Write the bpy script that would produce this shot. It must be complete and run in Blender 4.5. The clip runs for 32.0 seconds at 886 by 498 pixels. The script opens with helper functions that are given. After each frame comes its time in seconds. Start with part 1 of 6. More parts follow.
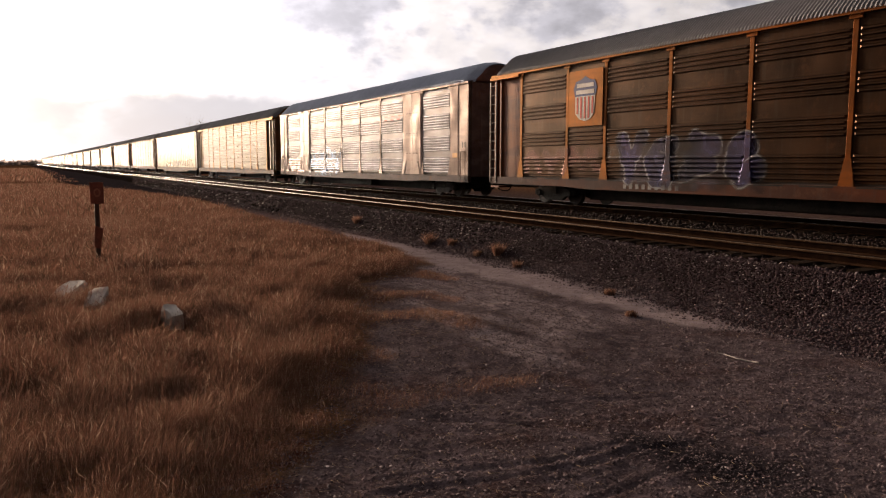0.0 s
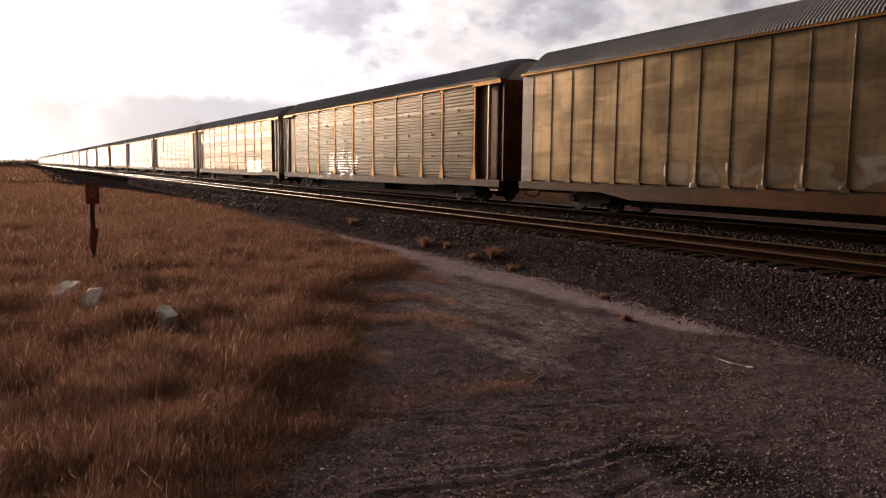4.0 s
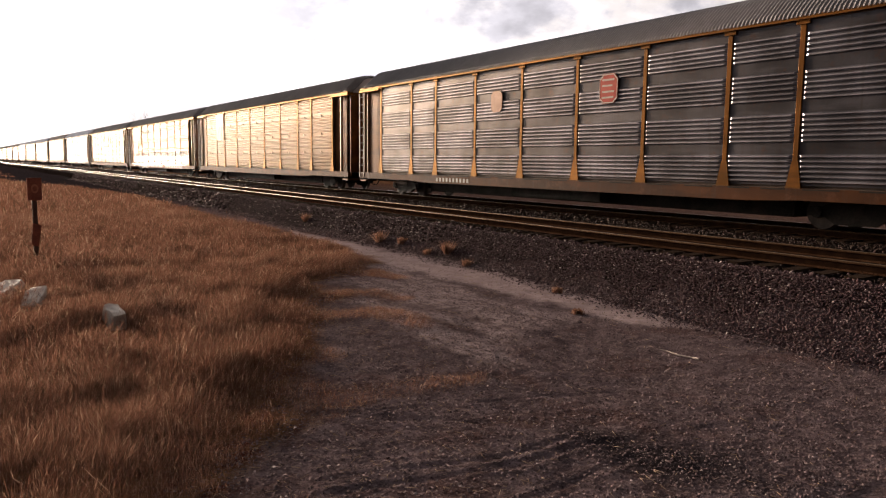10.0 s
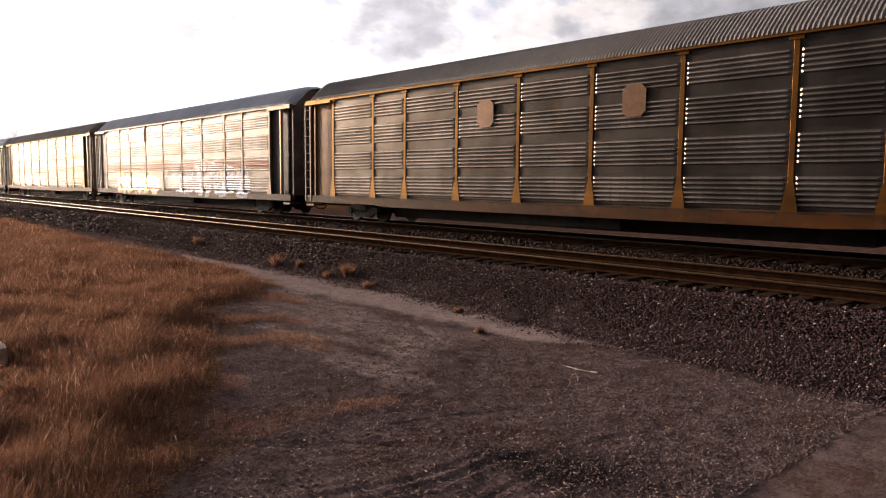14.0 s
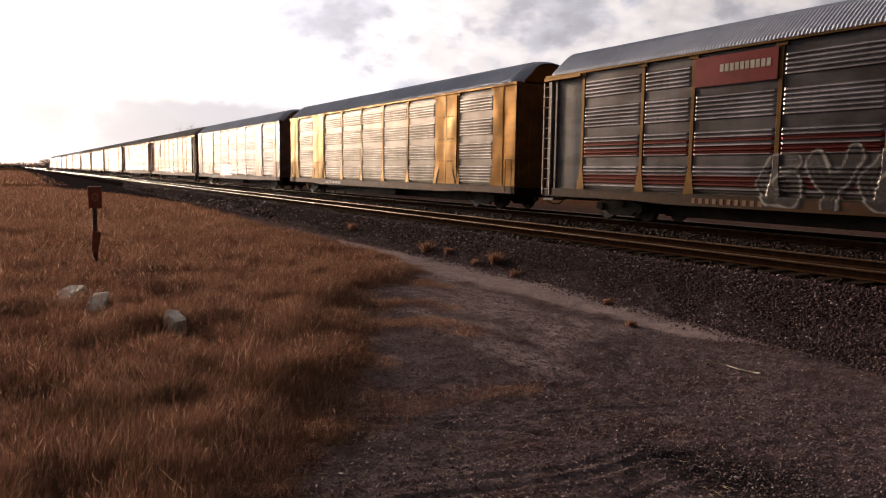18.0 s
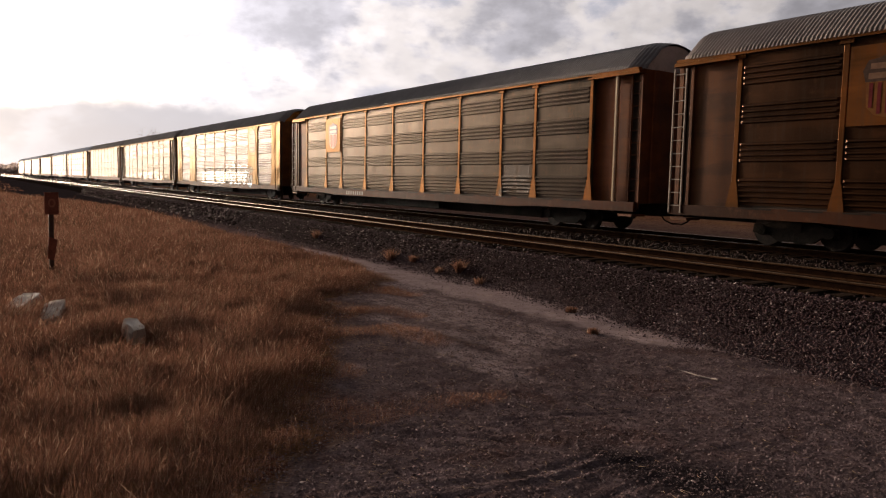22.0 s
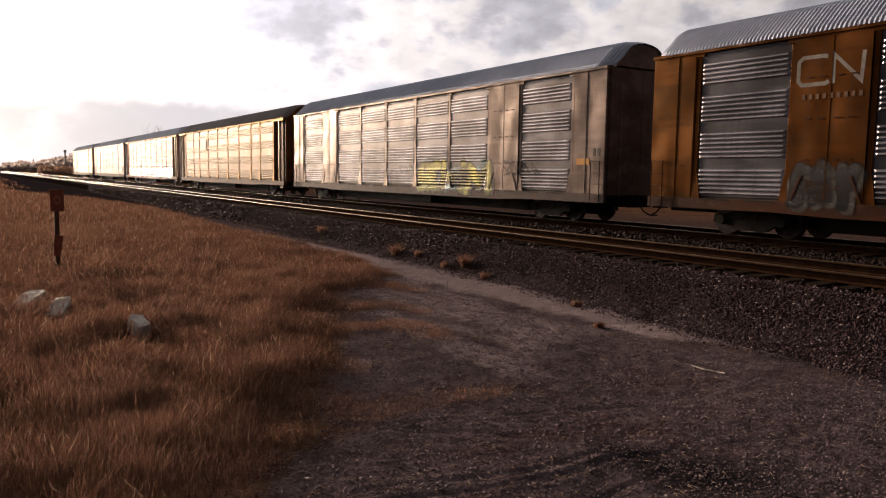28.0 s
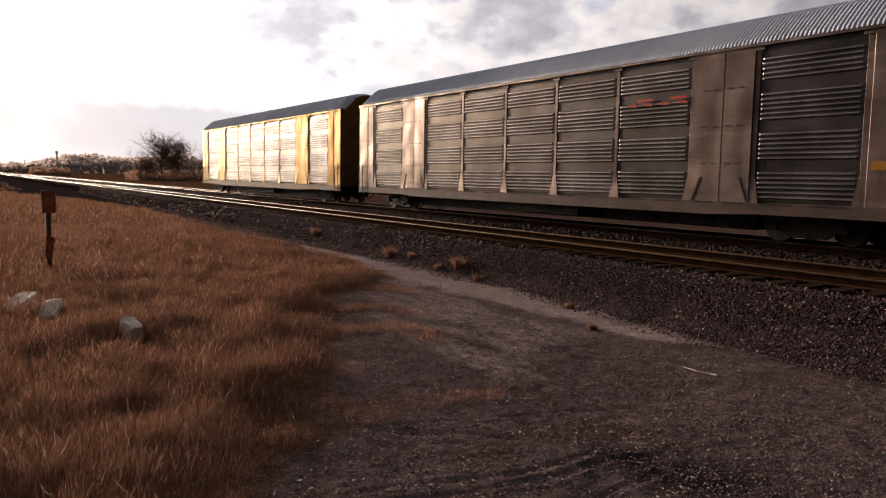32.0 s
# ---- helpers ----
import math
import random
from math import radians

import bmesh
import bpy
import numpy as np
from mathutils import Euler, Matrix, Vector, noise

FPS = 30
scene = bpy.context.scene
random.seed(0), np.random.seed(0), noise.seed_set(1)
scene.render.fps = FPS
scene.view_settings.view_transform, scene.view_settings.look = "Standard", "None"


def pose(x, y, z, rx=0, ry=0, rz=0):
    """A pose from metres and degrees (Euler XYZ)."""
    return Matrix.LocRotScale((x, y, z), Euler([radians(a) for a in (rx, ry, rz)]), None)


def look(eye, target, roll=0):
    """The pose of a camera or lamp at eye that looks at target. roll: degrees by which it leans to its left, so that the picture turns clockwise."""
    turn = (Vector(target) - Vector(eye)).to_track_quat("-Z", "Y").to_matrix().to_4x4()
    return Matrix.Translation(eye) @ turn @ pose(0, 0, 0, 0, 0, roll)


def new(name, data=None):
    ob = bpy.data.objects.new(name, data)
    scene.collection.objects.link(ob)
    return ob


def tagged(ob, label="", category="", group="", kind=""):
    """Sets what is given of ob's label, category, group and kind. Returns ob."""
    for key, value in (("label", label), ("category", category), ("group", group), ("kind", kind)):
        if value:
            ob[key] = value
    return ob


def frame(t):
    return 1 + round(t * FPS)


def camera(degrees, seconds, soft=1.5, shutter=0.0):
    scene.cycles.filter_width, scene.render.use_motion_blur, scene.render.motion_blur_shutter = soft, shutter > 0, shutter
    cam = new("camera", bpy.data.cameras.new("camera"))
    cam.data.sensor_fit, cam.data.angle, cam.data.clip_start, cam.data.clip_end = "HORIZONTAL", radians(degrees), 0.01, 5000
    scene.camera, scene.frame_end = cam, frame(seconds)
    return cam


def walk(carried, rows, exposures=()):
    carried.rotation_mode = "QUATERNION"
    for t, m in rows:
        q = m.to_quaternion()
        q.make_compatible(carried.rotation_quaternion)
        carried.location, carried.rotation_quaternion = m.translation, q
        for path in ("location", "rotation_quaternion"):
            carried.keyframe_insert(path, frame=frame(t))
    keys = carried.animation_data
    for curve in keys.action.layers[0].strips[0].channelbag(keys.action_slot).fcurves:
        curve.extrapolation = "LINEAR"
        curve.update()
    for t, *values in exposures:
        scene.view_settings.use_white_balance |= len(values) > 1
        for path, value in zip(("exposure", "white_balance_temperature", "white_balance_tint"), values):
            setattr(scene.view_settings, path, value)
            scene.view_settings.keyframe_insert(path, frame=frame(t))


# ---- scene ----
cam = camera(62.0, 32.0, 1.2)
# seconds, x, y, z, yaw, pitch, roll
PATH = [
    (0, 0.025, -0.012, 2.358, -29.61, -6.64, 0.04),
    (0.5, 0.032, -0.001, 2.353, -29.79, -6.83, 0.09),
    (1, 0.032, -0.002, 2.349, -29.97, -6.90, -0.08),
    (1.5, 0.028, -0.003, 2.354, -30.14, -6.76, 0.17),
    (2, 0.022, -0.003, 2.352, -30.08, -6.84, 0.38),
    (2.5, 0.027, -0.002, 2.355, -30.41, -6.59, 0.34),
    (3, 0.038, 0.007, 2.353, -30.05, -6.35, 0.08),
    (3.5, 0.020, -0.013, 2.360, -29.82, -6.41, 0.42),
    (5.5, 0.024, 0.000, 2.358, -30.35, -6.37, 0.62),
    (6, 0.022, -0.008, 2.360, -30.35, -6.30, 0.55),
    (6.5, 0.023, -0.012, 2.359, -30.26, -6.02, 0.70),
    (7, 0.020, -0.014, 2.356, -30.01, -6.03, 0.45),
    (7.5, 0.026, -0.013, 2.355, -30.16, -6.12, 0.45),
    (8, 0.031, 0.002, 2.353, -30.11, -6.15, 0.25),
    (8.5, 0.039, 0.013, 2.351, -30.48, -6.56, 0.21),
    (9, 0.040, 0.004, 2.348, -30.87, -6.86, 0.54),
    (9.5, 0.040, -0.012, 2.359, -31.57, -7.24, 0.28),
    (10, 0.028, -0.049, 2.368, -33.46, -6.75, 0.59),
    (10.5, -0.016, -0.035, 2.389, -35.15, -6.60, 1.08),
    (11, -0.101, -0.011, 2.391, -36.94, -6.91, 0.01),
    (11.5, -0.126, -0.003, 2.406, -36.77, -5.14, -0.47),
    (12, -0.123, -0.015, 2.409, -37.37, -4.83, 0.12),
    (12.5, -0.123, -0.003, 2.390, -37.33, -5.05, 0.24),
    (13, -0.122, -0.001, 2.398, -37.68, -4.97, 0.42),
    (13.5, -0.123, -0.030, 2.408, -40.10, -4.95, 0.51),
    (14.5, -0.145, -0.025, 2.403, -42.00, -5.20, 0.56),
    (15.5, -0.164, -0.019, 2.398, -40.10, -5.51, 0.61),
    (16, -0.174, 0.002, 2.386, -36.81, -5.88, 0.70),
    (16.5, -0.179, 0.021, 2.375, -34.19, -6.23, 0.78),
    (17, -0.169, 0.060, 2.355, -32.17, -6.62, 0.98),
    (17.5, -0.181, 0.041, 2.364, -30.96, -6.40, 1.08),
    (18, -0.186, 0.039, 2.374, -30.45, -6.02, 0.77),
    (18.5, -0.183, 0.021, 2.378, -30.37, -5.73, 0.62),
    (19, -0.173, 0.021, 2.376, -31.09, -5.53, 0.66),
    (19.5, -0.154, 0.050, 2.368, -31.80, -5.70, 0.36),
    (20, -0.160, 0.027, 2.371, -31.99, -5.57, 0.61),
    (20.5, -0.174, 0.005, 2.380, -32.43, -5.31, 0.77),
    (21, -0.194, -0.025, 2.381, -32.46, -5.19, 0.94),
    (21.5, -0.189, -0.009, 2.387, -32.88, -4.69, 1.02),
    (22, -0.174, 0.007, 2.371, -33.12, -5.34, 1.18),
    (22.5, -0.167, 0.018, 2.375, -33.75, -5.44, 1.25),
    (23, -0.165, 0.024, 2.373, -33.19, -5.66, 1.29),
    (23.5, -0.160, 0.041, 2.373, -33.60, -5.74, 1.30),
    (24, -0.176, 0.014, 2.372, -33.34, -5.30, 1.18),
    (24.5, -0.171, 0.013, 2.377, -33.38, -4.81, 1.26),
    (25, -0.176, 0.015, 2.379, -33.16, -4.87, 1.26),
    (25.5, -0.185, 0.014, 2.381, -32.79, -5.21, 1.00),
    (27.5, -0.152, 0.023, 2.362, -32.51, -5.60, 0.77),
    (28, -0.142, 0.033, 2.364, -32.68, -5.75, 0.81),
    (28.5, -0.139, 0.047, 2.354, -33.25, -6.04, 1.10),
    (29, -0.142, 0.036, 2.357, -33.15, -6.04, 0.92),
    (29.5, -0.138, 0.038, 2.356, -33.07, -5.98, 1.09),
    (30, -0.129, 0.051, 2.358, -32.99, -5.87, 0.86),
    (30.5, -0.147, 0.031, 2.366, -33.00, -5.66, 0.80),
    (31, -0.147, 0.025, 2.369, -32.79, -5.80, 0.96),
    (31.5, -0.152, 0.027, 2.372, -33.06, -5.65, 1.07),
    (32, -0.147, 0.024, 2.368, -33.20, -5.60, 0.90),
]
walk(cam, [(t, pose(x, y, z, 90 + pitch, 0, yaw) @ pose(0, 0, 0, 0, 0, roll)) for t, x, y, z, yaw, pitch, roll in PATH],
     exposures=[(t, stops, 6500, 18) for t, stops in (
         (0, -0.45), (3, -0.47), (8, -0.4), (9.4, -0.33), (10, 0.0), (11, 0.08), (12.2, 0.12), (13, 0.0), (15.5, 0.22), (16, 0.22), (17, -0.05), (18.5, -0.5),
         (20, -0.65), (21, -0.65), (22, -0.6), (23, -0.55), (24, -0.5), (25, -0.5), (28, -0.45), (30, -0.3), (32, -0.35))])

# ---- light ----
SUN_TURN, SUN_HEIGHT = 8.0, 10.0          # degrees to the left of the track's line, and above the horizon
SUN_DIR = Vector((-math.sin(radians(SUN_TURN)) * math.cos(radians(SUN_HEIGHT)),
                  math.cos(radians(SUN_TURN)) * math.cos(radians(SUN_HEIGHT)), math.sin(radians(SUN_HEIGHT))))
sun = new("sun", bpy.data.lights.new("sun", "SUN"))
sun.data.energy, sun.data.angle, sun.data.color = 3.6, radians(2.0), (1.0, 0.66, 0.40)
sun.matrix_world = look((0, 0, 60), Vector((0, 0, 60)) - SUN_DIR)


class Nodes:
    """Short hand for node trees."""

    def __init__(self, tree):
        self.tree = tree
        tree.nodes.clear()

    def add(self, kind, **values):
        node = self.tree.nodes.new(kind)
        for key, value in values.items():
            if key == "operation":
                node.operation = value
            elif key == "blend":
                node.blend_type = value
            elif key == "sky":
                node.sky_type = value
            elif key == "dims":
                node.noise_dimensions = value
            elif key == "feature":
                node.feature = value
        return node

    def set(self, socket, value):
        if isinstance(value, bpy.types.NodeSocket):
            self.tree.links.new(value, socket)
        elif isinstance(value, (tuple, list)):
            socket.default_value = (*value, 1.0) if len(value) == 3 and socket.type == "RGBA" else value
        else:
            socket.default_value = value

    def math(self, operation, a, b=0.0, c=0.0):
        node = self.add("ShaderNodeMath", operation=operation)
        for socket, value in zip(node.inputs, (a, b, c)):
            self.set(socket, value)
        return node.outputs[0]

    def mix(self, factor, a, b, blend="MIX"):
        node = self.add("ShaderNodeMix")
        node.data_type, node.blend_type = "RGBA", blend
        for socket, value in zip((node.inputs[0], node.inputs[6], node.inputs[7]), (factor, a, b)):
            self.set(socket, value)
        return node.outputs[2]

    def noise(self, where, scale, detail=4.0, rough=0.55):
        node = self.add("ShaderNodeTexNoise")
        self.set(node.inputs["Vector"], where)
        node.inputs["Scale"].default_value, node.inputs["Detail"].default_value, node.inputs["Roughness"].default_value = scale, detail, rough
        return node.outputs["Fac"]

    def stretch(self, where, scale):
        node = self.add("ShaderNodeMapping")
        self.set(node.inputs["Vector"], where)
        node.inputs["Scale"].default_value = scale
        return node.outputs[0]

    def ramp(self, value, low, high):
        """0 below low, 1 above high, smooth between."""
        node = self.add("ShaderNodeMapRange")
        node.interpolation_type = "SMOOTHSTEP"
        for socket, v in zip(node.inputs, (value, low, high, 0.0, 1.0)):
            self.set(socket, v)
        return node.outputs[0]


def make_world():
    world = bpy.data.worlds.new("sky")
    scene.world = world
    world.use_nodes = True
    n = Nodes(world.node_tree)
    way = n.add("ShaderNodeTexCoord").outputs["Generated"]
    sky = n.add("ShaderNodeTexSky", sky="NISHITA")
    sky.sun_disc, sky.sun_elevation, sky.sun_rotation = False, radians(SUN_HEIGHT), radians(-SUN_TURN)
    sky.air_density, sky.dust_density = 1.0, 3.0
    part = n.add("ShaderNodeSeparateXYZ")
    n.set(part.inputs[0], way)
    x, y, z = part.outputs
    # nearness to the sun
    dot = n.add("ShaderNodeVectorMath", operation="DOT_PRODUCT")
    n.set(dot.inputs[0], way)
    dot.inputs[1].default_value = SUN_DIR
    near = n.math("MAXIMUM", dot.outputs["Value"], 0.0)
    # the lit cloud deck stands over the tracks, to the right of the sun
    deck = n.add("ShaderNodeVectorMath", operation="DOT_PRODUCT")
    n.set(deck.inputs[0], way)
    deck.inputs[1].default_value = Vector((0.38, 0.88, 0.28)).normalized()
    wide = n.math("POWER", n.math("MAXIMUM", deck.outputs["Value"], 0.0), 2.6)
    glow = n.math("POWER", near, 55.0)
    core = n.math("POWER", near, 320.0)
    # clouds, flattened towards the horizon
    lay = n.add("ShaderNodeCombineXYZ")
    n.set(lay.inputs[0], x)
    n.set(lay.inputs[1], y)
    n.set(lay.inputs[2], n.math("MULTIPLY", z, 1.8))
    bend = n.add("ShaderNodeVectorMath", operation="ADD")
    n.set(bend.inputs[0], lay.outputs[0])
    bend.inputs[1].default_value = CLOUDS
    big = n.noise(bend.outputs[0], 4.2, 5.0, 0.5)
    fine = n.noise(bend.outputs[0], 13.0, 9.0, 0.6)
    mass = n.math("ADD", n.math("MULTIPLY", big, 0.72), n.math("MULTIPLY", fine, 0.28))
    cover = n.ramp(mass, 0.33, 0.44)
    # heaps are grey beneath and bright where the low sun strikes their rims
    thick = n.ramp(mass, 0.46, 0.60)
    rim = n.math("MULTIPLY", n.ramp(mass, 0.40, 0.46), n.math("SUBTRACT", 1.0, n.ramp(mass, 0.47, 0.55)))
    curl = n.ramp(n.noise(bend.outputs[0], 22.0, 7.0, 0.55), 0.36, 0.66)
    shade = n.math("ADD", n.math("SUBTRACT", 1.0, n.math("MULTIPLY", thick, 0.27)), n.math("ADD", n.math("MULTIPLY", rim, 0.30), n.math("MULTIPLY", curl, 0.22)))
    # thin white cloud, lit through, beside the sun
    veil = n.add("ShaderNodeVectorMath", operation="DOT_PRODUCT")
    n.set(veil.inputs[0], way)
    veil.inputs[1].default_value = Vector((0.14, 0.95, 0.26)).normalized()
    thin = n.math("POWER", n.math("MAXIMUM", veil.outputs["Value"], 0.0), 26.0)
    glow = n.math("ADD", glow, n.math("MULTIPLY", thin, SKY_VEIL / SKY_GLOW))
    light = n.math("ADD", n.math("ADD", SKY_LOW, n.math("MULTIPLY", wide, SKY_WIDE)), n.math("ADD", n.math("MULTIPLY", glow, SKY_GLOW), n.math("MULTIPLY", core, SKY_CORE)))
    sunny = n.ramp(near, 0.90, 0.99)
    tint = n.mix(sunny, (0.955, 0.955, 0.99), (1.0, 0.82, 0.58))
    tint = n.mix(n.math("MULTIPLY", rim, 0.7), tint, (1.0, 0.95, 0.86))
    lit = n.mix(1.0, tint, n.math("MULTIPLY", light, shade), "MULTIPLY")
    blue = n.mix(sunny, (0.74, 0.84, 1.0), (1.0, 0.82, 0.58))
    clear = n.mix(1.0, blue, n.math("MULTIPLY", light, 0.97), "MULTIPLY")
    clear = n.mix(0.75, n.mix(1.0, sky.outputs[0], (0.12, 0.12, 0.12), "MULTIPLY"), clear)
    out = n.mix(cover, clear, lit)
    # golden glow added to the unseen sky left of the sun, for the wagon sides
    aside = n.ramp(n.math("MULTIPLY", n.math("ARCTAN2", x, y), -1.0), 0.12, 0.34)
    gold = n.math("MULTIPLY", n.math("POWER", near, 13.0), n.math("MULTIPLY", aside, SKY_GOLD))
    out = n.mix(1.0, out, n.mix(1.0, (1.0, 0.66, 0.34), gold, "MULTIPLY"), "ADD")
    # a soft grey bank of cloud low over the horizon, thinning towards the sun
    turn = n.math("ADD", n.math("ARCTAN2", x, y), n.math("MULTIPLY", n.math("SUBTRACT", fine, 0.5), 0.16))
    brow = n.math("ADD", z, n.math("MULTIPLY", n.math("SUBTRACT", fine, 0.5), 0.045))
    bank = n.math("MULTIPLY", n.math("SUBTRACT", 1.0, n.ramp(brow, 0.075, 0.105)), n.math("MULTIPLY", n.ramp(turn, -0.16, 0.0), n.math("SUBTRACT", 1.0, n.ramp(turn, 0.30, 0.42))))
    body = n.mix(n.ramp(z, 0.0, 0.09), (1.08, 1.03, 0.98), (0.99, 0.975, 0.965))
    out = n.mix(n.math("MULTIPLY", bank, 0.93), out, body)
    back = n.add("ShaderNodeBackground")
    n.set(back.inputs[0], out)
    back.inputs[1].default_value = WORLD
    end = n.add("ShaderNodeOutputWorld")
    n.set(end.inputs[0], back.outputs[0])


CLOUDS = (2.3, 0.4, 1.7)
WORLD = 1.0
SKY_LOW, SKY_WIDE, SKY_GLOW, SKY_CORE, SKY_VEIL, SKY_GOLD = 0.10, 0.80, 26.0, 150.0, 0.95, 1.0   # the sky away from the sun, on its side, about it, close to it
make_world()

# ---- materials ----
MATS = {}


def finish(n, base, rough, metal=0.0, bump=None, depth=0.01, spec=0.5, edge=None):
    b = n.add("ShaderNodeBsdfPrincipled")
    n.set(b.inputs["Base Color"], base)
    n.set(b.inputs["Roughness"], rough)
    n.set(b.inputs["Metallic"], metal)
    b.inputs["Specular IOR Level"].default_value = spec
    if edge:
        b.inputs["Specular Tint"].default_value = (*edge, 1.0)
    if bump is not None:
        k = n.add("ShaderNodeBump")
        k.inputs["Distance"].default_value = depth
        n.set(k.inputs["Height"], bump)
        n.set(b.inputs["Normal"], k.outputs[0])
    end = n.add("ShaderNodeOutputMaterial")
    n.set(end.inputs[0], b.outputs[0])
    return b


def matt(n, base, bump, depth):
    """A dry surface with no gloss."""
    b, k, end = n.add("ShaderNodeBsdfDiffuse"), n.add("ShaderNodeBump"), n.add("ShaderNodeOutputMaterial")
    n.set(b.inputs["Color"], base)
    b.inputs["Roughness"].default_value = 0.6
    k.inputs["Distance"].default_value = depth
    n.set(k.inputs["Height"], bump)
    n.set(b.inputs["Normal"], k.outputs[0])
    n.set(end.inputs[0], b.outputs[0])


def fresh(name):
    m = bpy.data.materials.new(name)
    m.use_nodes = True
    return m, Nodes(m.node_tree)


def car_paint(name, color, rough=0.5, metal=0.0, rust=0.35, dent=0.0, bands=(), spec=0.35, edge=None):
    """Weathered wagon paint or bare sheet: fading, streaks that run down, rust and grime."""
    m, n = fresh(name)
    at = n.add("ShaderNodeTexCoord").outputs["Object"]
    sep = n.add("ShaderNodeSeparateXYZ")
    n.set(sep.inputs[0], at)
    blotch = n.noise(at, 0.7, 6.0)
    streak = n.noise(n.stretch(at, (3.0, 3.0, 0.25)), 2.2, 5.0)
    grain = n.noise(at, 22.0, 3.0)
    c = n.mix(n.ramp(blotch, 0.3, 0.7), tuple(0.66 * v for v in color), tuple(min(1.0, 1.28 * v) for v in color))
    faded = n.noise(n.stretch(at, (1.0, 0.22, 1.5)), 1.3, 6.0, 0.62)
    c = n.mix(n.math("MULTIPLY", n.ramp(faded, 0.50, 0.66), 0.55), c, tuple(1.75 * v for v in color))
    c = n.mix(n.math("MULTIPLY", n.math("SUBTRACT", 1.0, n.ramp(faded, 0.34, 0.46)), 0.6), c, tuple(0.5 * v for v in color))
    c = n.mix(n.math("MULTIPLY", n.ramp(streak, 0.50, 0.70), 0.42), c, tuple(0.45 * v + w for v, w in zip(color, (0.035, 0.026, 0.02))))
    for z0, z1, tint in bands:
        band = n.math("MULTIPLY", n.ramp(sep.outputs[2], z0 - 0.01, z0 + 0.01), n.math("SUBTRACT", 1.0, n.ramp(sep.outputs[2], z1 - 0.01, z1 + 0.01)))
        c = n.mix(band, c, tint)
    c = n.mix(n.math("MULTIPLY", n.ramp(n.noise(at, 2.7, 8.0, 0.7), 0.53, 0.68), rust), c, (0.13, 0.05, 0.02))
    c = n.mix(n.math("MULTIPLY", n.ramp(grain, 0.45, 0.8), 0.18), c, (0.06, 0.045, 0.035))
    r = n.math("ADD", rough - 0.08, n.math("MULTIPLY", n.math("ADD", blotch, grain), 0.12))
    height = n.math("ADD", n.math("MULTIPLY", n.noise(n.stretch(at, (1.0, 0.75, 0.6)), 1.0, 1.0), dent), n.math("MULTIPLY", grain, 0.002))
    finish(n, c, r, metal, height, 1.0, spec, edge)
    MATS[name] = m
    return m


def simple(name, low, high, scale, rough, metal=0.0, bump=0.0, fine=None, spec=0.5):
    """Two tones mixed by noise at two scales, with relief."""
    m, n = fresh(name)
    at = n.add("ShaderNodeTexCoord").outputs["Object"]
    a, b = n.noise(at, scale, 6.0), n.noise(at, fine or scale * 9.0, 4.0)
    f = n.ramp(n.math("ADD", n.math("MULTIPLY", a, 0.6), n.math("MULTIPLY", b, 0.4)), 0.35, 0.65)
    if spec < 0.1:
        matt(n, n.mix(f, low, high), n.math("ADD", a, b), bump)
    else:
        finish(n, n.mix(f, low, high), n.math("ADD", rough - 0.06, n.math("MULTIPLY", b, 0.12)), metal, n.math("ADD", a, b), bump, spec)
    MATS[name] = m
    return m


ROOF_DARK = simple("roof_grey", (0.125, 0.116, 0.116), (0.19, 0.178, 0.178), 0.6, 0.55, 0.15, 0.002)
ROOF_SILVER = simple("roof_galvanised", (0.36, 0.40, 0.49), (0.48, 0.52, 0.62), 0.6, 0.48, 0.5, 0.002)
ROOF_BROWN = simple("roof_brown", (0.12, 0.098, 0.086), (0.185, 0.152, 0.132), 0.6, 0.5, 0.25, 0.002)
GABLE = simple("pale_end_sheet", (0.36, 0.35, 0.35), (0.50, 0.49, 0.49), 1.2, 0.5, 0.0, 0.002)
DARK_STEEL = simple("dark_steel", (0.014, 0.012, 0.010), (0.036, 0.029, 0.024), 2.0, 0.7, 0.0, 0.004, None, 0.1)
WHEEL_STEEL = simple("wheel_steel", (0.03, 0.022, 0.018), (0.08, 0.055, 0.04), 4.0, 0.55, 0.4, 0.002)
LADDER = simple("ladder_paint", (0.30, 0.265, 0.22), (0.46, 0.41, 0.35), 3.0, 0.5, 0.0, 0.002)
BRIGHT = simple("bare_corner_steel", (0.50, 0.40, 0.27), (0.66, 0.55, 0.40), 3.0, 0.3, 0.75, 0.002)
RAIL = simple("rail_steel", (0.030, 0.015, 0.009), (0.060, 0.031, 0.017), 3.0, 0.2, 0.0, 0.0004, None, 0.12)
# web rust is darkened for the shadow that the rail head casts
RAIL_WEB_SHADED = simple("rail_web_rust_shaded", (0.018, 0.009, 0.006), (0.042, 0.022, 0.013), 4.0, 0.9, 0.0, 0.001, None, 0.05)
RAIL_TOP = simple("rail_running_surface", (0.20, 0.12, 0.062), (0.30, 0.19, 0.10), 6.0, 0.30, 1.0, 0.0002)
TIE = simple("tie_timber", (0.025, 0.017, 0.013), (0.055, 0.038, 0.028), 3.0, 0.9, 0.0, 0.01, None, 0.08)
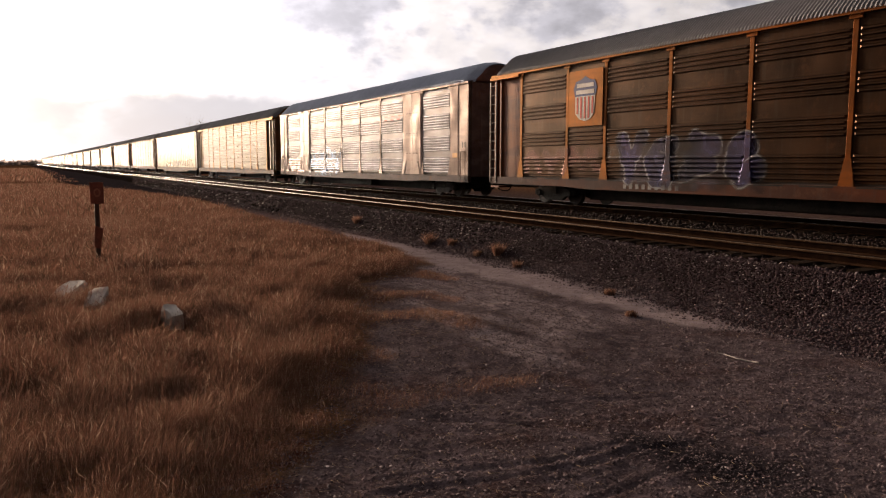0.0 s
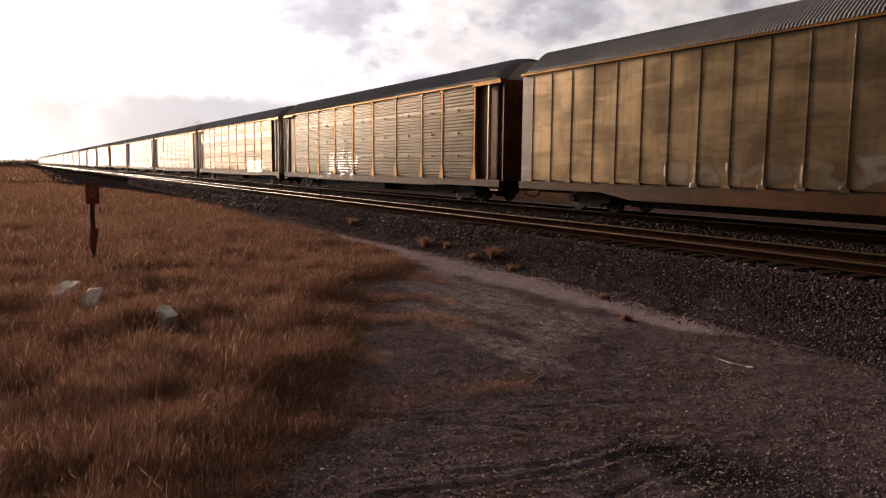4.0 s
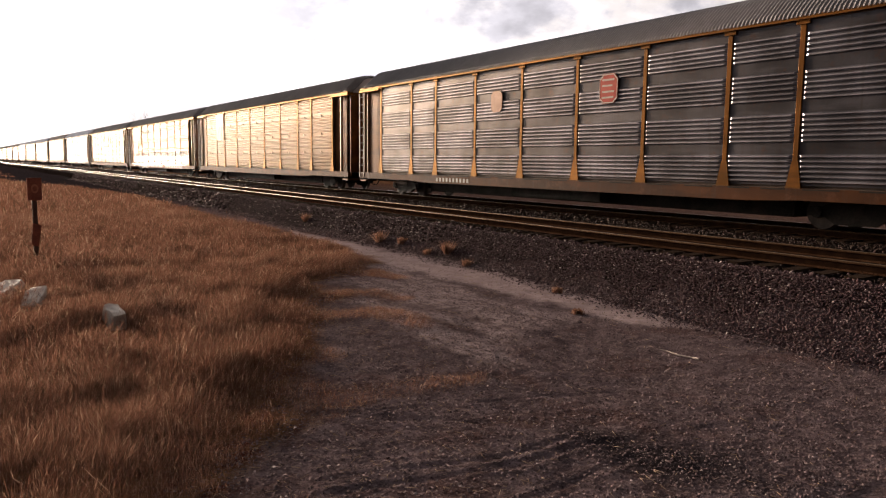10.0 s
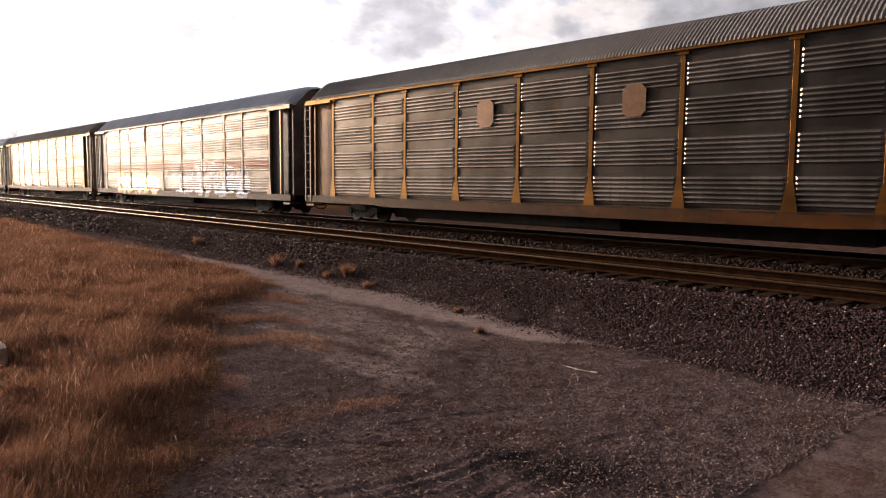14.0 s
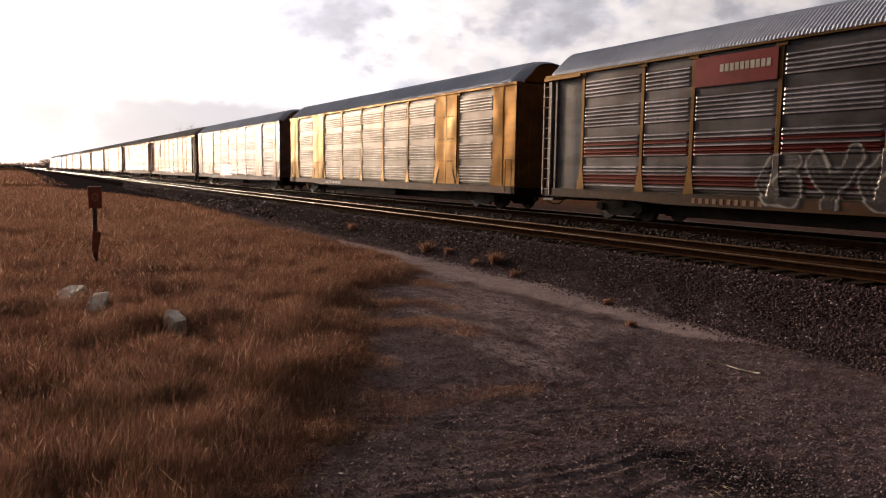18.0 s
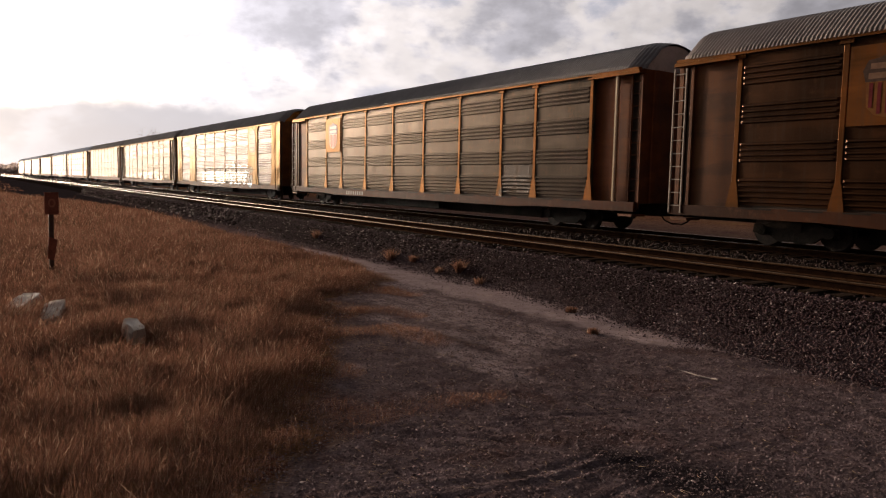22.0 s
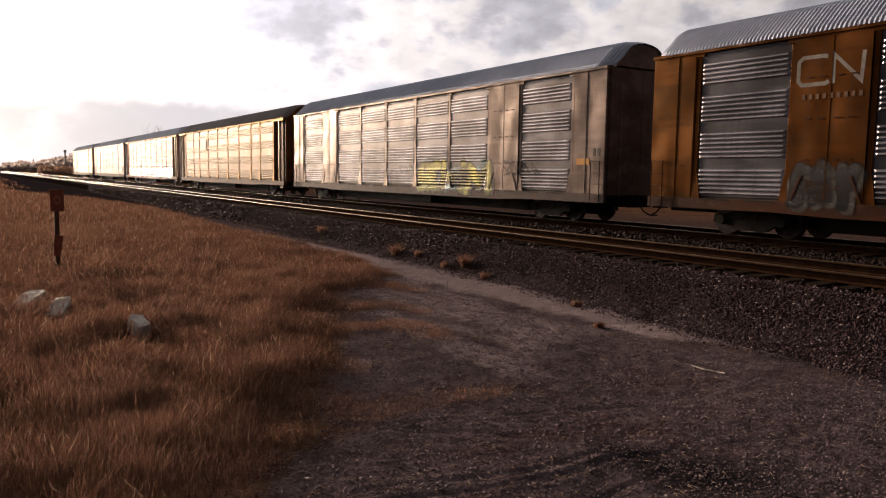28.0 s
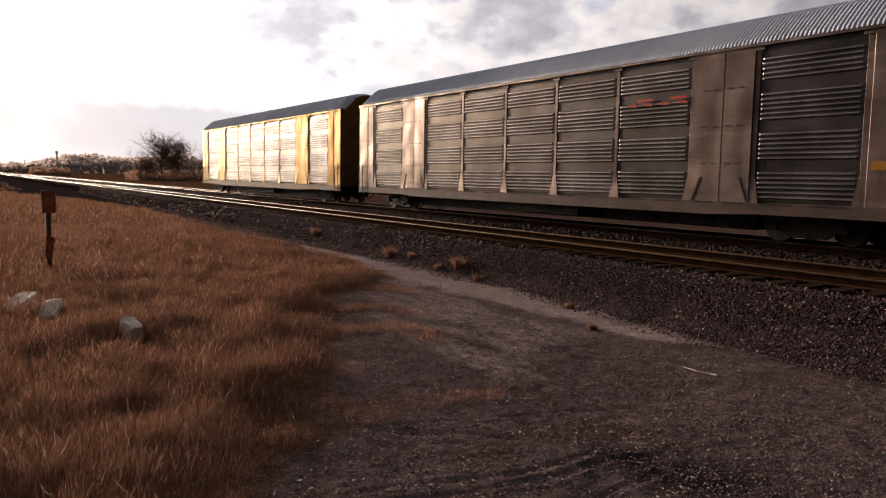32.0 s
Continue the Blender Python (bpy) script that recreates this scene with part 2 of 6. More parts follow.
INK = {
    name: simple(name + "_paint", low, high, 1.6, 0.45, 0.5, 0.001, None, 0.25)
    for name, low, high in (
        ("umber", (0.045, 0.026, 0.02), (0.085, 0.05, 0.036)), ("white", (0.22, 0.205, 0.185), (0.35, 0.33, 0.305)), ("navy", (0.010, 0.016, 0.06), (0.022, 0.035, 0.10)), ("red", (0.20, 0.02, 0.012), (0.29, 0.035, 0.018)),
        ("maroon", (0.09, 0.006, 0.009), (0.14, 0.013, 0.015)), ("black", (0.012, 0.012, 0.012), (0.035, 0.032, 0.03)), ("yellow", (0.26, 0.12, 0.02), (0.36, 0.18, 0.035)),
        ("orange", (0.13, 0.05, 0.010), (0.19, 0.078, 0.017)), ("faded", (0.15, 0.085, 0.055), (0.22, 0.135, 0.09)), ("grey", (0.16, 0.14, 0.13), (0.25, 0.225, 0.21)))
}


# ---- meshes ----
class Geo:
    """Collects boxes, prisms and loose faces for one mesh."""

    def __init__(self):
        self.v, self.f = [], []

    def hexa(self, pts):
        b = len(self.v)
        self.v += pts
        self.f += [(b, b + 3, b + 2, b + 1), (b + 4, b + 5, b + 6, b + 7), (b, b + 1, b + 5, b + 4),
                   (b + 1, b + 2, b + 6, b + 5), (b + 2, b + 3, b + 7, b + 6), (b + 3, b, b + 4, b + 7)]
        return self

    def box(self, x0, x1, y0, y1, z0, z1, bevel=0.0):
        if bevel:
            e = bevel
            # chamfered upright edges
            ring = [(x0 + e, y0), (x1 - e, y0), (x1, y0 + e), (x1, y1 - e), (x1 - e, y1), (x0 + e, y1), (x0, y1 - e), (x0, y0 + e)]
            return self.prism(ring, z0, z1)
        return self.hexa([(x0, y0, z0), (x1, y0, z0), (x1, y1, z0), (x0, y1, z0), (x0, y0, z1), (x1, y0, z1), (x1, y1, z1), (x0, y1, z1)])

    def prism(self, ring, z0, z1):
        b, k = len(self.v), len(ring)
        self.v += [(x, y, z0) for x, y in ring] + [(x, y, z1) for x, y in ring]
        self.f += [tuple(b + i for i in reversed(range(k))), tuple(b + k + i for i in range(k))]
        self.f += [(b + i, b + (i + 1) % k, b + k + (i + 1) % k, b + k + i) for i in range(k)]
        return self

    def plate(self, ring, x, thick):
        """A flat outline in y, z that faces -x, at x, with a thickness behind it."""
        b, k = len(self.v), len(ring)
        self.v += [(x, y, z) for y, z in ring] + [(x + thick, y, z) for y, z in ring]
        self.f += [tuple(b + i for i in range(k)), tuple(b + k + i for i in reversed(range(k)))]
        self.f += [(b + (i + 1) % k, b + i, b + k + i, b + k + (i + 1) % k) for i in range(k)]
        return self

    def wheel(self, x0, x1, y, z, r, k=20):
        b = len(self.v)
        ring = [(math.cos(2 * math.pi * i / k), math.sin(2 * math.pi * i / k)) for i in range(k)]
        for x, q in ((x0, r * 0.62), (x0, r * 0.97), (x1 - 0.03, r), (x1, r * 1.07), (x1, r * 0.3)):
            self.v += [(x, y + q * c, z + q * s) for c, s in ring]
        for j in range(4):
            for i in range(k):
                p, q = b + j * k + i, b + j * k + (i + 1) % k
                self.f.append((p, q, q + k, p + k))
        self.f += [tuple(b + i for i in range(k)), tuple(b + 4 * k + i for i in reversed(range(k)))]
        return self

    def tube(self, a, c, r, k=6):
        a, c = Vector(a), Vector(c)
        w = (c - a).normalized()
        u = w.orthogonal().normalized()
        s = w.cross(u)
        b = len(self.v)
        for p in (a, c):
            self.v += [tuple(p + r * (math.cos(2 * math.pi * i / k) * u + math.sin(2 * math.pi * i / k) * s)) for i in range(k)]
        self.f += [(b + i, b + (i + 1) % k, b + k + (i + 1) % k, b + k + i) for i in range(k)]
        self.f += [tuple(b + i for i in reversed(range(k))), tuple(b + k + i for i in range(k))]
        return self

    def mesh(self, name, material, smooth=False):
        me = bpy.data.meshes.new(name)
        me.from_pydata(self.v, [], self.f)
        me.materials.append(material)
        if smooth:
            me.polygons.foreach_set("use_smooth", [True] * len(me.polygons))
        me.update()
        return me


def fast_mesh(name, verts, faces, material, smooth=False):
    """A mesh from arrays: verts (n, 3), faces (m, 3) or (m, 4)."""
    me = bpy.data.meshes.new(name)
    verts, faces = np.asarray(verts, np.float32), np.asarray(faces, np.int32)
    k = faces.shape[1]
    me.vertices.add(len(verts))
    me.vertices.foreach_set("co", verts.ravel())
    me.loops.add(faces.size)
    me.loops.foreach_set("vertex_index", faces.ravel())
    me.polygons.add(len(faces))
    me.polygons.foreach_set("loop_start", np.arange(0, faces.size, k, dtype=np.int32))
    me.polygons.foreach_set("loop_total", np.full(len(faces), k, np.int32))
    if smooth:
        me.polygons.foreach_set("use_smooth", np.ones(len(faces), bool))
    me.materials.append(material)
    me.update(calc_edges=True)
    me.validate()
    return me


def part(name, data, parent, label="", material=None):
    """Links one mesh as a part under a thing or under a part."""
    ob = new(name, data if not isinstance(data, Geo) else data.mesh(name, material))
    ob.parent = parent
    return tagged(ob, label)


# ---- lie of the land ----
RAIL_Z = 0.85
NEAR_TRACK, FAR_TRACK = 12.72, 18.12
BED_Z = 0.66


def toe(y):
    """Where the ballast ends, by the way along the track."""
    return np.interp(y, [-40, 5, 8, 12, 16, 25, 40, 70, 400], [8.7, 8.95, 9.3, 9.7, 9.85, 10.1, 10.5, 10.7, 10.8])


def grass_edge(y):
    """Right-hand edge of the dry grass, by the way along the track."""
    return np.interp(y, [-30, 2, 4.5, 5.6, 6.5, 7.8, 8.6, 10.9, 13, 15, 18.4, 24, 32, 45, 56, 66, 78, 86, 108, 118, 300, 400], [-3, 0.2, 0.9, 2.0, 2.8, 3.3, 4.3, 5.0, 6.3, 7.8, 8.7, 9.0, 9.2, 9.7, 9.6, 8.4, 5.5, 4.6, 3.8, 4, 6, 6])


def lattice(x, y, scale, seed):
    """Smooth value noise from 0 to 1 on a plane."""
    grid = np.random.RandomState(seed).rand(64, 64)
    x, y = np.asarray(x, float) * scale, np.asarray(y, float) * scale
    i, j = np.floor(x).astype(int), np.floor(y).astype(int)
    u, v = x - i, y - j
    u, v = u * u * (3 - 2 * u), v * v * (3 - 2 * v)
    g = lambda a, b: grid[a % 64, b % 64]
    return (g(i, j) * (1 - u) + g(i + 1, j) * u) * (1 - v) + (g(i, j + 1) * (1 - u) + g(i + 1, j + 1) * u) * v


RUTS = [  # wheel ruts in the dirt: half width, depth, and the line
    (0.05, 0.0062, [(1.6, 6.5), (2.8, 6.2), (3.49, 5.97), (4.21, 5.71), (5.02, 5.51), (5.77, 5.2), (6.7, 4.77), (7.43, 4.2)]),
    (0.08, 0.0075, [(1.9, 6.6), (2.8, 6.23), (3.36, 5.74), (3.75, 5.38), (3.93, 5.15)]),
    (0.05, 0.0075, [(2.2, 4.85), (2.78, 4.74), (3.23, 4.61), (3.62, 4.48), (4.33, 4.51)]),
    (0.05, 0.0070, [(2.1, 4.6), (2.64, 4.5), (3.26, 4.39), (3.73, 4.29), (4.3, 4.33), (4.88, 4.21)]),
    (0.05, 0.0060, [(3.0, 3.75), (3.71, 3.84), (4.53, 3.92)]),
    (0.09, 0.0055, [(5.4, 4.02), (6.07, 3.91), (7.19, 3.82)]),
    (0.11, 0.008, [(7.0, 12.0), (6.5, 9.8), (6.0, 7.8), (5.7, 7.2), (5.3, 6.2)]),
    (0.10, 0.007, [(8.2, 11.5), (7.6, 9.4), (7.1, 8.0), (6.6, 6.8)]),
    (0.08, 0.007, [(5.6, 10.9), (5.2, 9.2), (4.9, 7.6), (4.5, 6.6)]),
]


def land(x, y):
    """Height of the bare ground."""
    x, y = np.asarray(x, float), np.asarray(y, float)
    near = np.exp(-((x - 5) ** 2 + (y - 8) ** 2) / 300)
    z = 0.05 * (lattice(x, y, 0.35, 3) - 0.5) + near * (0.035 * (lattice(x, y, 1.3, 4) - 0.5) + 0.014 * (lattice(x, y, 4.3, 5) - 0.5) + 0.010 * (lattice(x, y, 9.0, 6) - 0.5) + 0.009 * (lattice(x, y, 17.0, 7) - 0.5))
    for half, deep, line in RUTS:
        d = np.full(np.shape(z), 9.0)
        for (ax, ay), (bx, by) in zip(line, line[1:]):
            t = np.clip(((x - ax) * (bx - ax) + (y - ay) * (by - ay)) / ((bx - ax) ** 2 + (by - ay) ** 2), 0, 1)
            d = np.minimum(d, np.hypot(x - ax - t * (bx - ax), y - ay - t * (by - ay)))
        q = d / half + 0.7 * (lattice(x, y, 1.6, 9) - 0.5) + 0.5 * (lattice(x, y, 6.0, 10) - 0.5)
        deep = deep * (0.35 + 1.3 * lattice(x, y, 0.9, 17))
        # pressed track, thrown-up lip, and the lugs of the tread
        z = z - deep * np.exp(-(q ** 4)) + 0.7 * deep * np.exp(-((q - 1.5) / 0.4) ** 2)
        z = z + 0.25 * deep * np.exp(-(q ** 4)) * np.sign(np.sin((x * 0.8 + y * 0.6) * 62))
    rise = np.clip((x - toe(y)) / (11.0 - toe(y)), 0, 1) * (BED_Z - 0.06)
    fall = np.clip((23.0 - x) / 2.6, 0, 1)
    out = np.where(x > toe(y), rise * fall, 0)
    return z * (1 - np.clip((x - toe(y)) * 2, 0, 1)) + out


def span(*stops):
    """Grid lines: pairs of start and step, and the last end."""
    out = []
    for (a, step), b in zip(stops[:-1], [s[0] if isinstance(s, tuple) else s for s in stops[1:]]):
        out += list(np.arange(a, b - 1e-6, step))
    return np.array(out + [stops[-1]])


def build_ground():
    m, n = fresh("ground")
    at = n.add("ShaderNodeTexCoord").outputs["Object"]
    kind = n.add("ShaderNodeAttribute")
    kind.attribute_name = "cover"
    sep = n.add("ShaderNodeSeparateColor")
    n.set(sep.inputs[0], kind.outputs["Color"])
    grassy, pale, dark_tone = sep.outputs
    wide, mid, fine = n.noise(at, 0.5, 5.0), n.noise(at, 3.5, 7.0, 0.65), n.noise(at, 24.0, 7.0, 0.72)
    dirt = n.mix(n.ramp(mid, 0.36, 0.66), (0.134, 0.098, 0.102), (0.255, 0.190, 0.200))
    dirt = n.mix(n.math("MULTIPLY", n.ramp(n.noise(at, 1.1, 4.0), 0.5, 0.66), 0.5), dirt, (0.125, 0.062, 0.046))
    sand = n.mix(n.ramp(mid, 0.35, 0.65), (0.40, 0.31, 0.308), (0.54, 0.43, 0.428))
    soil = n.mix(n.ramp(n.math("ADD", n.math("MULTIPLY", mid, 0.7), n.math("MULTIPLY", wide, 0.3)), 0.35, 0.65), (0.10, 0.03, 0.028), (0.25, 0.15, 0.07))
    # wheels have drawn the sand out into streaks
    comb = n.noise(n.stretch(at, (6.0, 1.6, 1.0)), 1.6, 6.0, 0.62)
    flakes = n.noise(n.stretch(at, (1.5, 4.5, 1.0)), 3.0, 5.0, 0.62)
    worn = n.math("MULTIPLY", kind.outputs["Alpha"], n.math("MAXIMUM", n.ramp(comb, 0.40, 0.50), n.math("MULTIPLY", n.ramp(flakes, 0.46, 0.54), 0.8)))
    c = n.mix(n.math("MAXIMUM", worn, pale), dirt, sand)
    crust = n.math("MULTIPLY", n.ramp(flakes, 0.55, 0.62), n.ramp(wide, 0.42, 0.6))
    c = n.mix(n.math("MULTIPLY", crust, 0.6), c, (0.32, 0.245, 0.24))
    # one dark colour for the near oily patch and the far gravel's painted shading
    c = n.mix(n.math("MULTIPLY", dark_tone, 0.9), c, (0.034, 0.029, 0.032))
    c = n.mix(grassy, c, soil)
    c = n.mix(n.math("MULTIPLY", n.math("MULTIPLY", n.ramp(fine, 0.54, 0.60), 0.50), n.math("SUBTRACT", 1.0, n.math("MAXIMUM", pale, dark_tone))), c, (0.34, 0.255, 0.235))
    c = n.mix(n.math("MULTIPLY", n.math("MULTIPLY", n.ramp(n.noise(n.stretch(at, (0.75, 1.3, 1.0)), 26.0, 5.0, 0.68), 0.53, 0.60), 0.45), n.math("SUBTRACT", 1.0, n.math("MULTIPLY", n.math("MAXIMUM", pale, worn), 0.85))), c, (0.022, 0.015, 0.014))
    grit = n.noise(at, 120.0, 4.0, 0.7)
    matt(n, c, n.math("ADD", n.math("ADD", n.math("MULTIPLY", fine, 0.034), n.math("MULTIPLY", grit, 0.022)), n.math("MULTIPLY", mid, 0.010)), 1.0)
    xs = span((-3000, 600), (-600, 120), (-120, 20), (-20, 2), (-4, 0.4), (-0.4, 0.06), (1.0, 0.03), (9.4, 0.25), (12, 1.0), (24, 8), (120, 120), (600, 600), 3000)
    ys = span((-600, 100), (-100, 16), (-4, 0.5), (2.5, 0.028), (8.5, 0.05), (15, 0.25), (30, 1.5), (90, 20), (400, 200), (1000, 500), 4000)
    X, Y = np.meshgrid(xs, ys, indexing="ij")
    Z = land(X, Y)
    nx, ny = X.shape
    idx = np.arange(nx * ny).reshape(nx, ny)
    faces = np.stack([idx[:-1, :-1], idx[1:, :-1], idx[1:, 1:], idx[:-1, 1:]], -1).reshape(-1, 4)
    me = fast_mesh("ground", np.stack([X, Y, Z], -1).reshape(-1, 3), faces, m, True)
    edge = grass_edge(Y) + 1.2 * (lattice(X, Y, 0.7, 11) - 0.5) + 0.5 * (lattice(X, Y, 2.3, 12) - 0.5)
    grassy = np.clip((edge - X) / 0.5 + 0.5, 0, 1)
    grassy = np.where((X > 21) | (X < -1), 1.0, grassy)
    # the pale strip of packed sand beside the ballast
    mid = np.interp(Y, [6.2, 8, 10, 13, 16, 20, 24, 60], [8.95, 8.95, 8.9, 8.95, 8.8, 9.05, 9.55, 10.4])
    half = np.interp(Y, [6.4, 7.2, 8, 10, 13, 16, 20, 24, 60], [0.05, 0.40, 0.75, 0.75, 0.95, 0.9, 0.6, 0.01, 0.001])
    pale = np.clip(2.4 - 2.0 * np.abs(X - mid) / half + 1.6 * (lattice(X, Y, 1.2, 21) - 0.5) + 0.8 * (lattice(X, Y, 4.0, 26) - 0.5), 0, 1)
    # sand drawn out by passing wheels
    patch = 0.9 * np.clip(1.5 - 2.2 * np.hypot((X - 3.65) / 0.6, (Y - 8.2) / 0.5) + 1.2 * (lattice(X, Y, 3.0, 22) - 0.5), 0, 1)
    for ys, xs, wide, most in (((7.6, 9, 10, 11.2, 12.3, 13.6), (6.8, 6.87, 7.0, 6.7, 6.67, 6.56), 0.55, 1.0),
                               ((6.3, 7.35, 8.8, 9.6, 10.7, 11.8), (5.4, 5.57, 5.58, 5.62, 5.76, 5.8), 0.36, 1.0),
                               ((7.8, 9, 10.5, 12, 14.2), (7.9, 7.75, 7.6, 7.6, 7.8), 0.42, 0.9),
                               ((7.0, 8.2, 9.1, 9.9, 11.0), (5.66, 6.35, 6.15, 5.8, 5.7), 0.34, 0.9), ((8.8, 10.6, 12.1, 13.6), (7.0, 7.3, 7.05, 6.9), 0.6, 1.0)):
        line = np.interp(Y, ys, xs)
        ends = np.clip((Y - ys[0]) / 0.8, 0, 1) * np.clip((ys[-1] - Y) / 0.8, 0, 1)
        band = np.clip(1.7 - 1.6 * np.abs(X - line) / wide + 1.8 * (lattice(X, 0.5 * Y, 1.9, 25) - 0.5) + 0.8 * (lattice(X, Y, 6.0, 24) - 0.5), 0, 1)
        patch = np.maximum(patch, most * ends * band)
    # an oily dark patch on the near dirt
    dark_tone = np.clip(1.2 - np.hypot((X - 4.7) / 0.7, (Y - 3.9) / 0.8) + 1.2 * (lattice(X, Y, 2.0, 23) - 0.5), 0, 1)
    pale = np.where(Y > 25, 0.0, pale)
    dark_tone = np.maximum(dark_tone, np.clip((Y - 28) / 22, 0, 1))      # farther along, the gravel's own shading against the sun is painted in
    # ground beyond the tracks is darker and less grassy
    beyond = (X > 20.5) & (X < 40) & (Y < 130)
    grassy, dark_tone = np.where(beyond, 0.35, grassy), np.where(beyond, 0.75, dark_tone)
    data = np.stack([grassy, pale, dark_tone, patch], -1).reshape(-1, 4)
    layer = me.color_attributes.new("cover", "FLOAT_COLOR", "POINT")
    layer.data.foreach_set("color", data.astype(np.float32).ravel())
    tagged(new("ground", me), "dry brown earth with wheel ruts and a pale sandy strip", "ground", kind="structure")


build_ground()


# ---- loose stones ----
def scatter(name, places, sizes, material, seed, flat=0.75):
    """Many small angular stones in one mesh."""
    rng = np.random.RandomState(seed)
    rough = seed == 8
    base = np.array([(1, 0, -0.2), (-0.5, 0.85, -0.2), (-0.5, -0.85, -0.2), (0.1, 0.1, 0.9)] if rough else [(1, 0, -0.1), (-0.35, 0.9, 0.0), (-0.6, -0.75, 0.05), (0.4, 0.45, 0.75), (-0.75, 0.1, 0.7), (0.25, -0.6, 0.7)])
    tris = np.array([(0, 1, 3), (1, 2, 3), (2, 0, 3)] if rough else [(0, 1, 3), (1, 4, 3), (1, 2, 4), (2, 5, 4), (2, 0, 5), (0, 3, 5), (3, 4, 5)])
    k, c = len(places), len(base)
    v = base[None] * (0.7 + 0.6 * rng.rand(k, c, 1)) + 0.35 * (rng.rand(k, c, 3) - 0.5)
    v *= sizes[:, None, None] * np.stack([0.8 + 0.5 * rng.rand(k), 0.7 + 0.4 * rng.rand(k), flat * (0.7 + 0.6 * rng.rand(k))], -1)[:, None]
    a, b = rng.rand(k) * 2 * np.pi, (rng.rand(k) - 0.5) * 1.1
    ca, sa, cb, sb = np.cos(a)[:, None], np.sin(a)[:, None], np.cos(b)[:, None], np.sin(b)[:, None]
    y, z = v[..., 1] * cb - v[..., 2] * sb, v[..., 1] * sb + v[..., 2] * cb
    x, y = v[..., 0] * ca - y * sa, v[..., 0] * sa + y * ca
    v = np.stack([x, y, z], -1) + places[:, None]
    f = tris[None] + c * np.arange(k)[:, None, None]
    return fast_mesh(name, v.reshape(-1, 3), f.reshape(-1, 3), material)


def stone_material(name, low, high, pale=True):
    m, n = fresh(name)
    island = n.add("ShaderNodeNewGeometry").outputs["Random Per Island"]
    at = n.add("ShaderNodeTexCoord").outputs["Object"]
    c = n.mix(island, low, high)
    c = n.mix(n.math("MULTIPLY", n.ramp(n.noise(at, 40.0, 4.0), 0.5, 0.7), 0.35), c, (0.10, 0.03, 0.05))
    if pale:
        c = n.mix(n.ramp(island, 0.94, 0.985), c, (0.34, 0.28, 0.27))
    finish(n, c, 0.88, 0.0, n.noise(at, 90.0, 3.0), 0.004, 0.12)
    return m


def build_ballast():
    m = stone_material("ballast_stone", (0.036, 0.022, 0.023), (0.088, 0.056, 0.059))
    rng = np.random.RandomState(5)
    out, size = [], []
    for y0, y1, x0, x1, per, s in ((2, 16, 0, 11.3, 1900, 0.0175), (16, 34, 0, 11.3, 560, 0.029), (34, 90, 0, 11.3, 110, 0.07),
                                   (2, 14, 11.3, 20.6, 170, 0.036), (14, 40, 11.3, 20.6, 55, 0.055), (40, 120, 11.3, 20.6, 12, 0.10)):
        width = x1 - (8.6 if x0 == 0 else x0)
        k = int((y1 - y0) * width * per)
        y = y0 + (y1 - y0) * rng.rand(k)
        x = x1 - width * rng.rand(k)
        keep = x > toe(y) - 0.05 - 0.6 * rng.rand(k) ** 6
        x, y = x[keep], y[keep]
        keep = np.min([np.abs(x - c) for t in (NEAR_TRACK, FAR_TRACK) for c in (t - 0.753, t + 0.753)], 0) > 0.1
        x, y = x[keep], y[keep]
        r = s * (0.55 + 0.9 * rng.rand(len(x)))
        out.append(np.stack([x, y, land(x, y) + 0.35 * r + 0.03 * rng.rand(len(x))], -1))
        size.append(r)
    stones, radii = np.concatenate(out), np.concatenate(size)
    bank = stones[:, 0] < 11.45
    tagged(new("ballast", scatter("ballast", stones[bank], radii[bank], m, 6)), "loose purplish grey crushed stone heaped along the tracks", "ballast", kind="stuff")
    # stones between the rails are darker than those on the bank
    dark_tone = stone_material("dark_stone", (0.010, 0.007, 0.005), (0.030, 0.020, 0.015), False)
    tagged(new("track_ballast", scatter("track_ballast", stones[~bank], radii[~bank], dark_tone, 7)), "dark oil-stained crushed stone between the rails", "ballast", kind="stuff")
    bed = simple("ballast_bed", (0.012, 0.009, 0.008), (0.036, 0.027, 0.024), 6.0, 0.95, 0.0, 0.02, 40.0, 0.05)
    g = Geo()
    ys = list(span((-160, 20), (0, 2), (60, 40), (300, 300), 2400))
    for i, y in enumerate(ys):
        t = float(toe(y))
        g.v += [(t - 0.05, y, -0.04), (11.0, y, BED_Z - 0.045), (20.4, y, BED_Z - 0.045), (23.1, y, -0.06)]
        if i:
            b = 4 * i
            g.f += [(b - 4 + j, b - 3 + j, b + 1 + j, b + j) for j in range(3)]
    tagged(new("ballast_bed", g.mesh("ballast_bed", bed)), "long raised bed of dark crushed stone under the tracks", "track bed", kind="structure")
    # small stones on the dirt
    k = 190000
    y = 2.6 + 15 * rng.rand(k) ** 1.3
    x = 9.6 * rng.rand(k)
    keep = (x > grass_edge(y) - 0.5) & (x < toe(y) + 0.2) & ((y < 7.2) | (x < 8.3) | (rng.rand(k) < 0.12))
    x, y = x[keep], y[keep]
    r = 0.004 + 0.014 * rng.rand(len(x)) ** 3
    tagged(new("pebbles", scatter("pebbles", np.stack([x, y, land(x, y) + 0.3 * r], -1), r,
                                  stone_material("pebble", (0.055, 0.040, 0.041), (0.23, 0.17, 0.172)), 8)),
           "small loose pebbles strewn over the packed dirt", "pebbles", kind="stuff")


build_ballast()


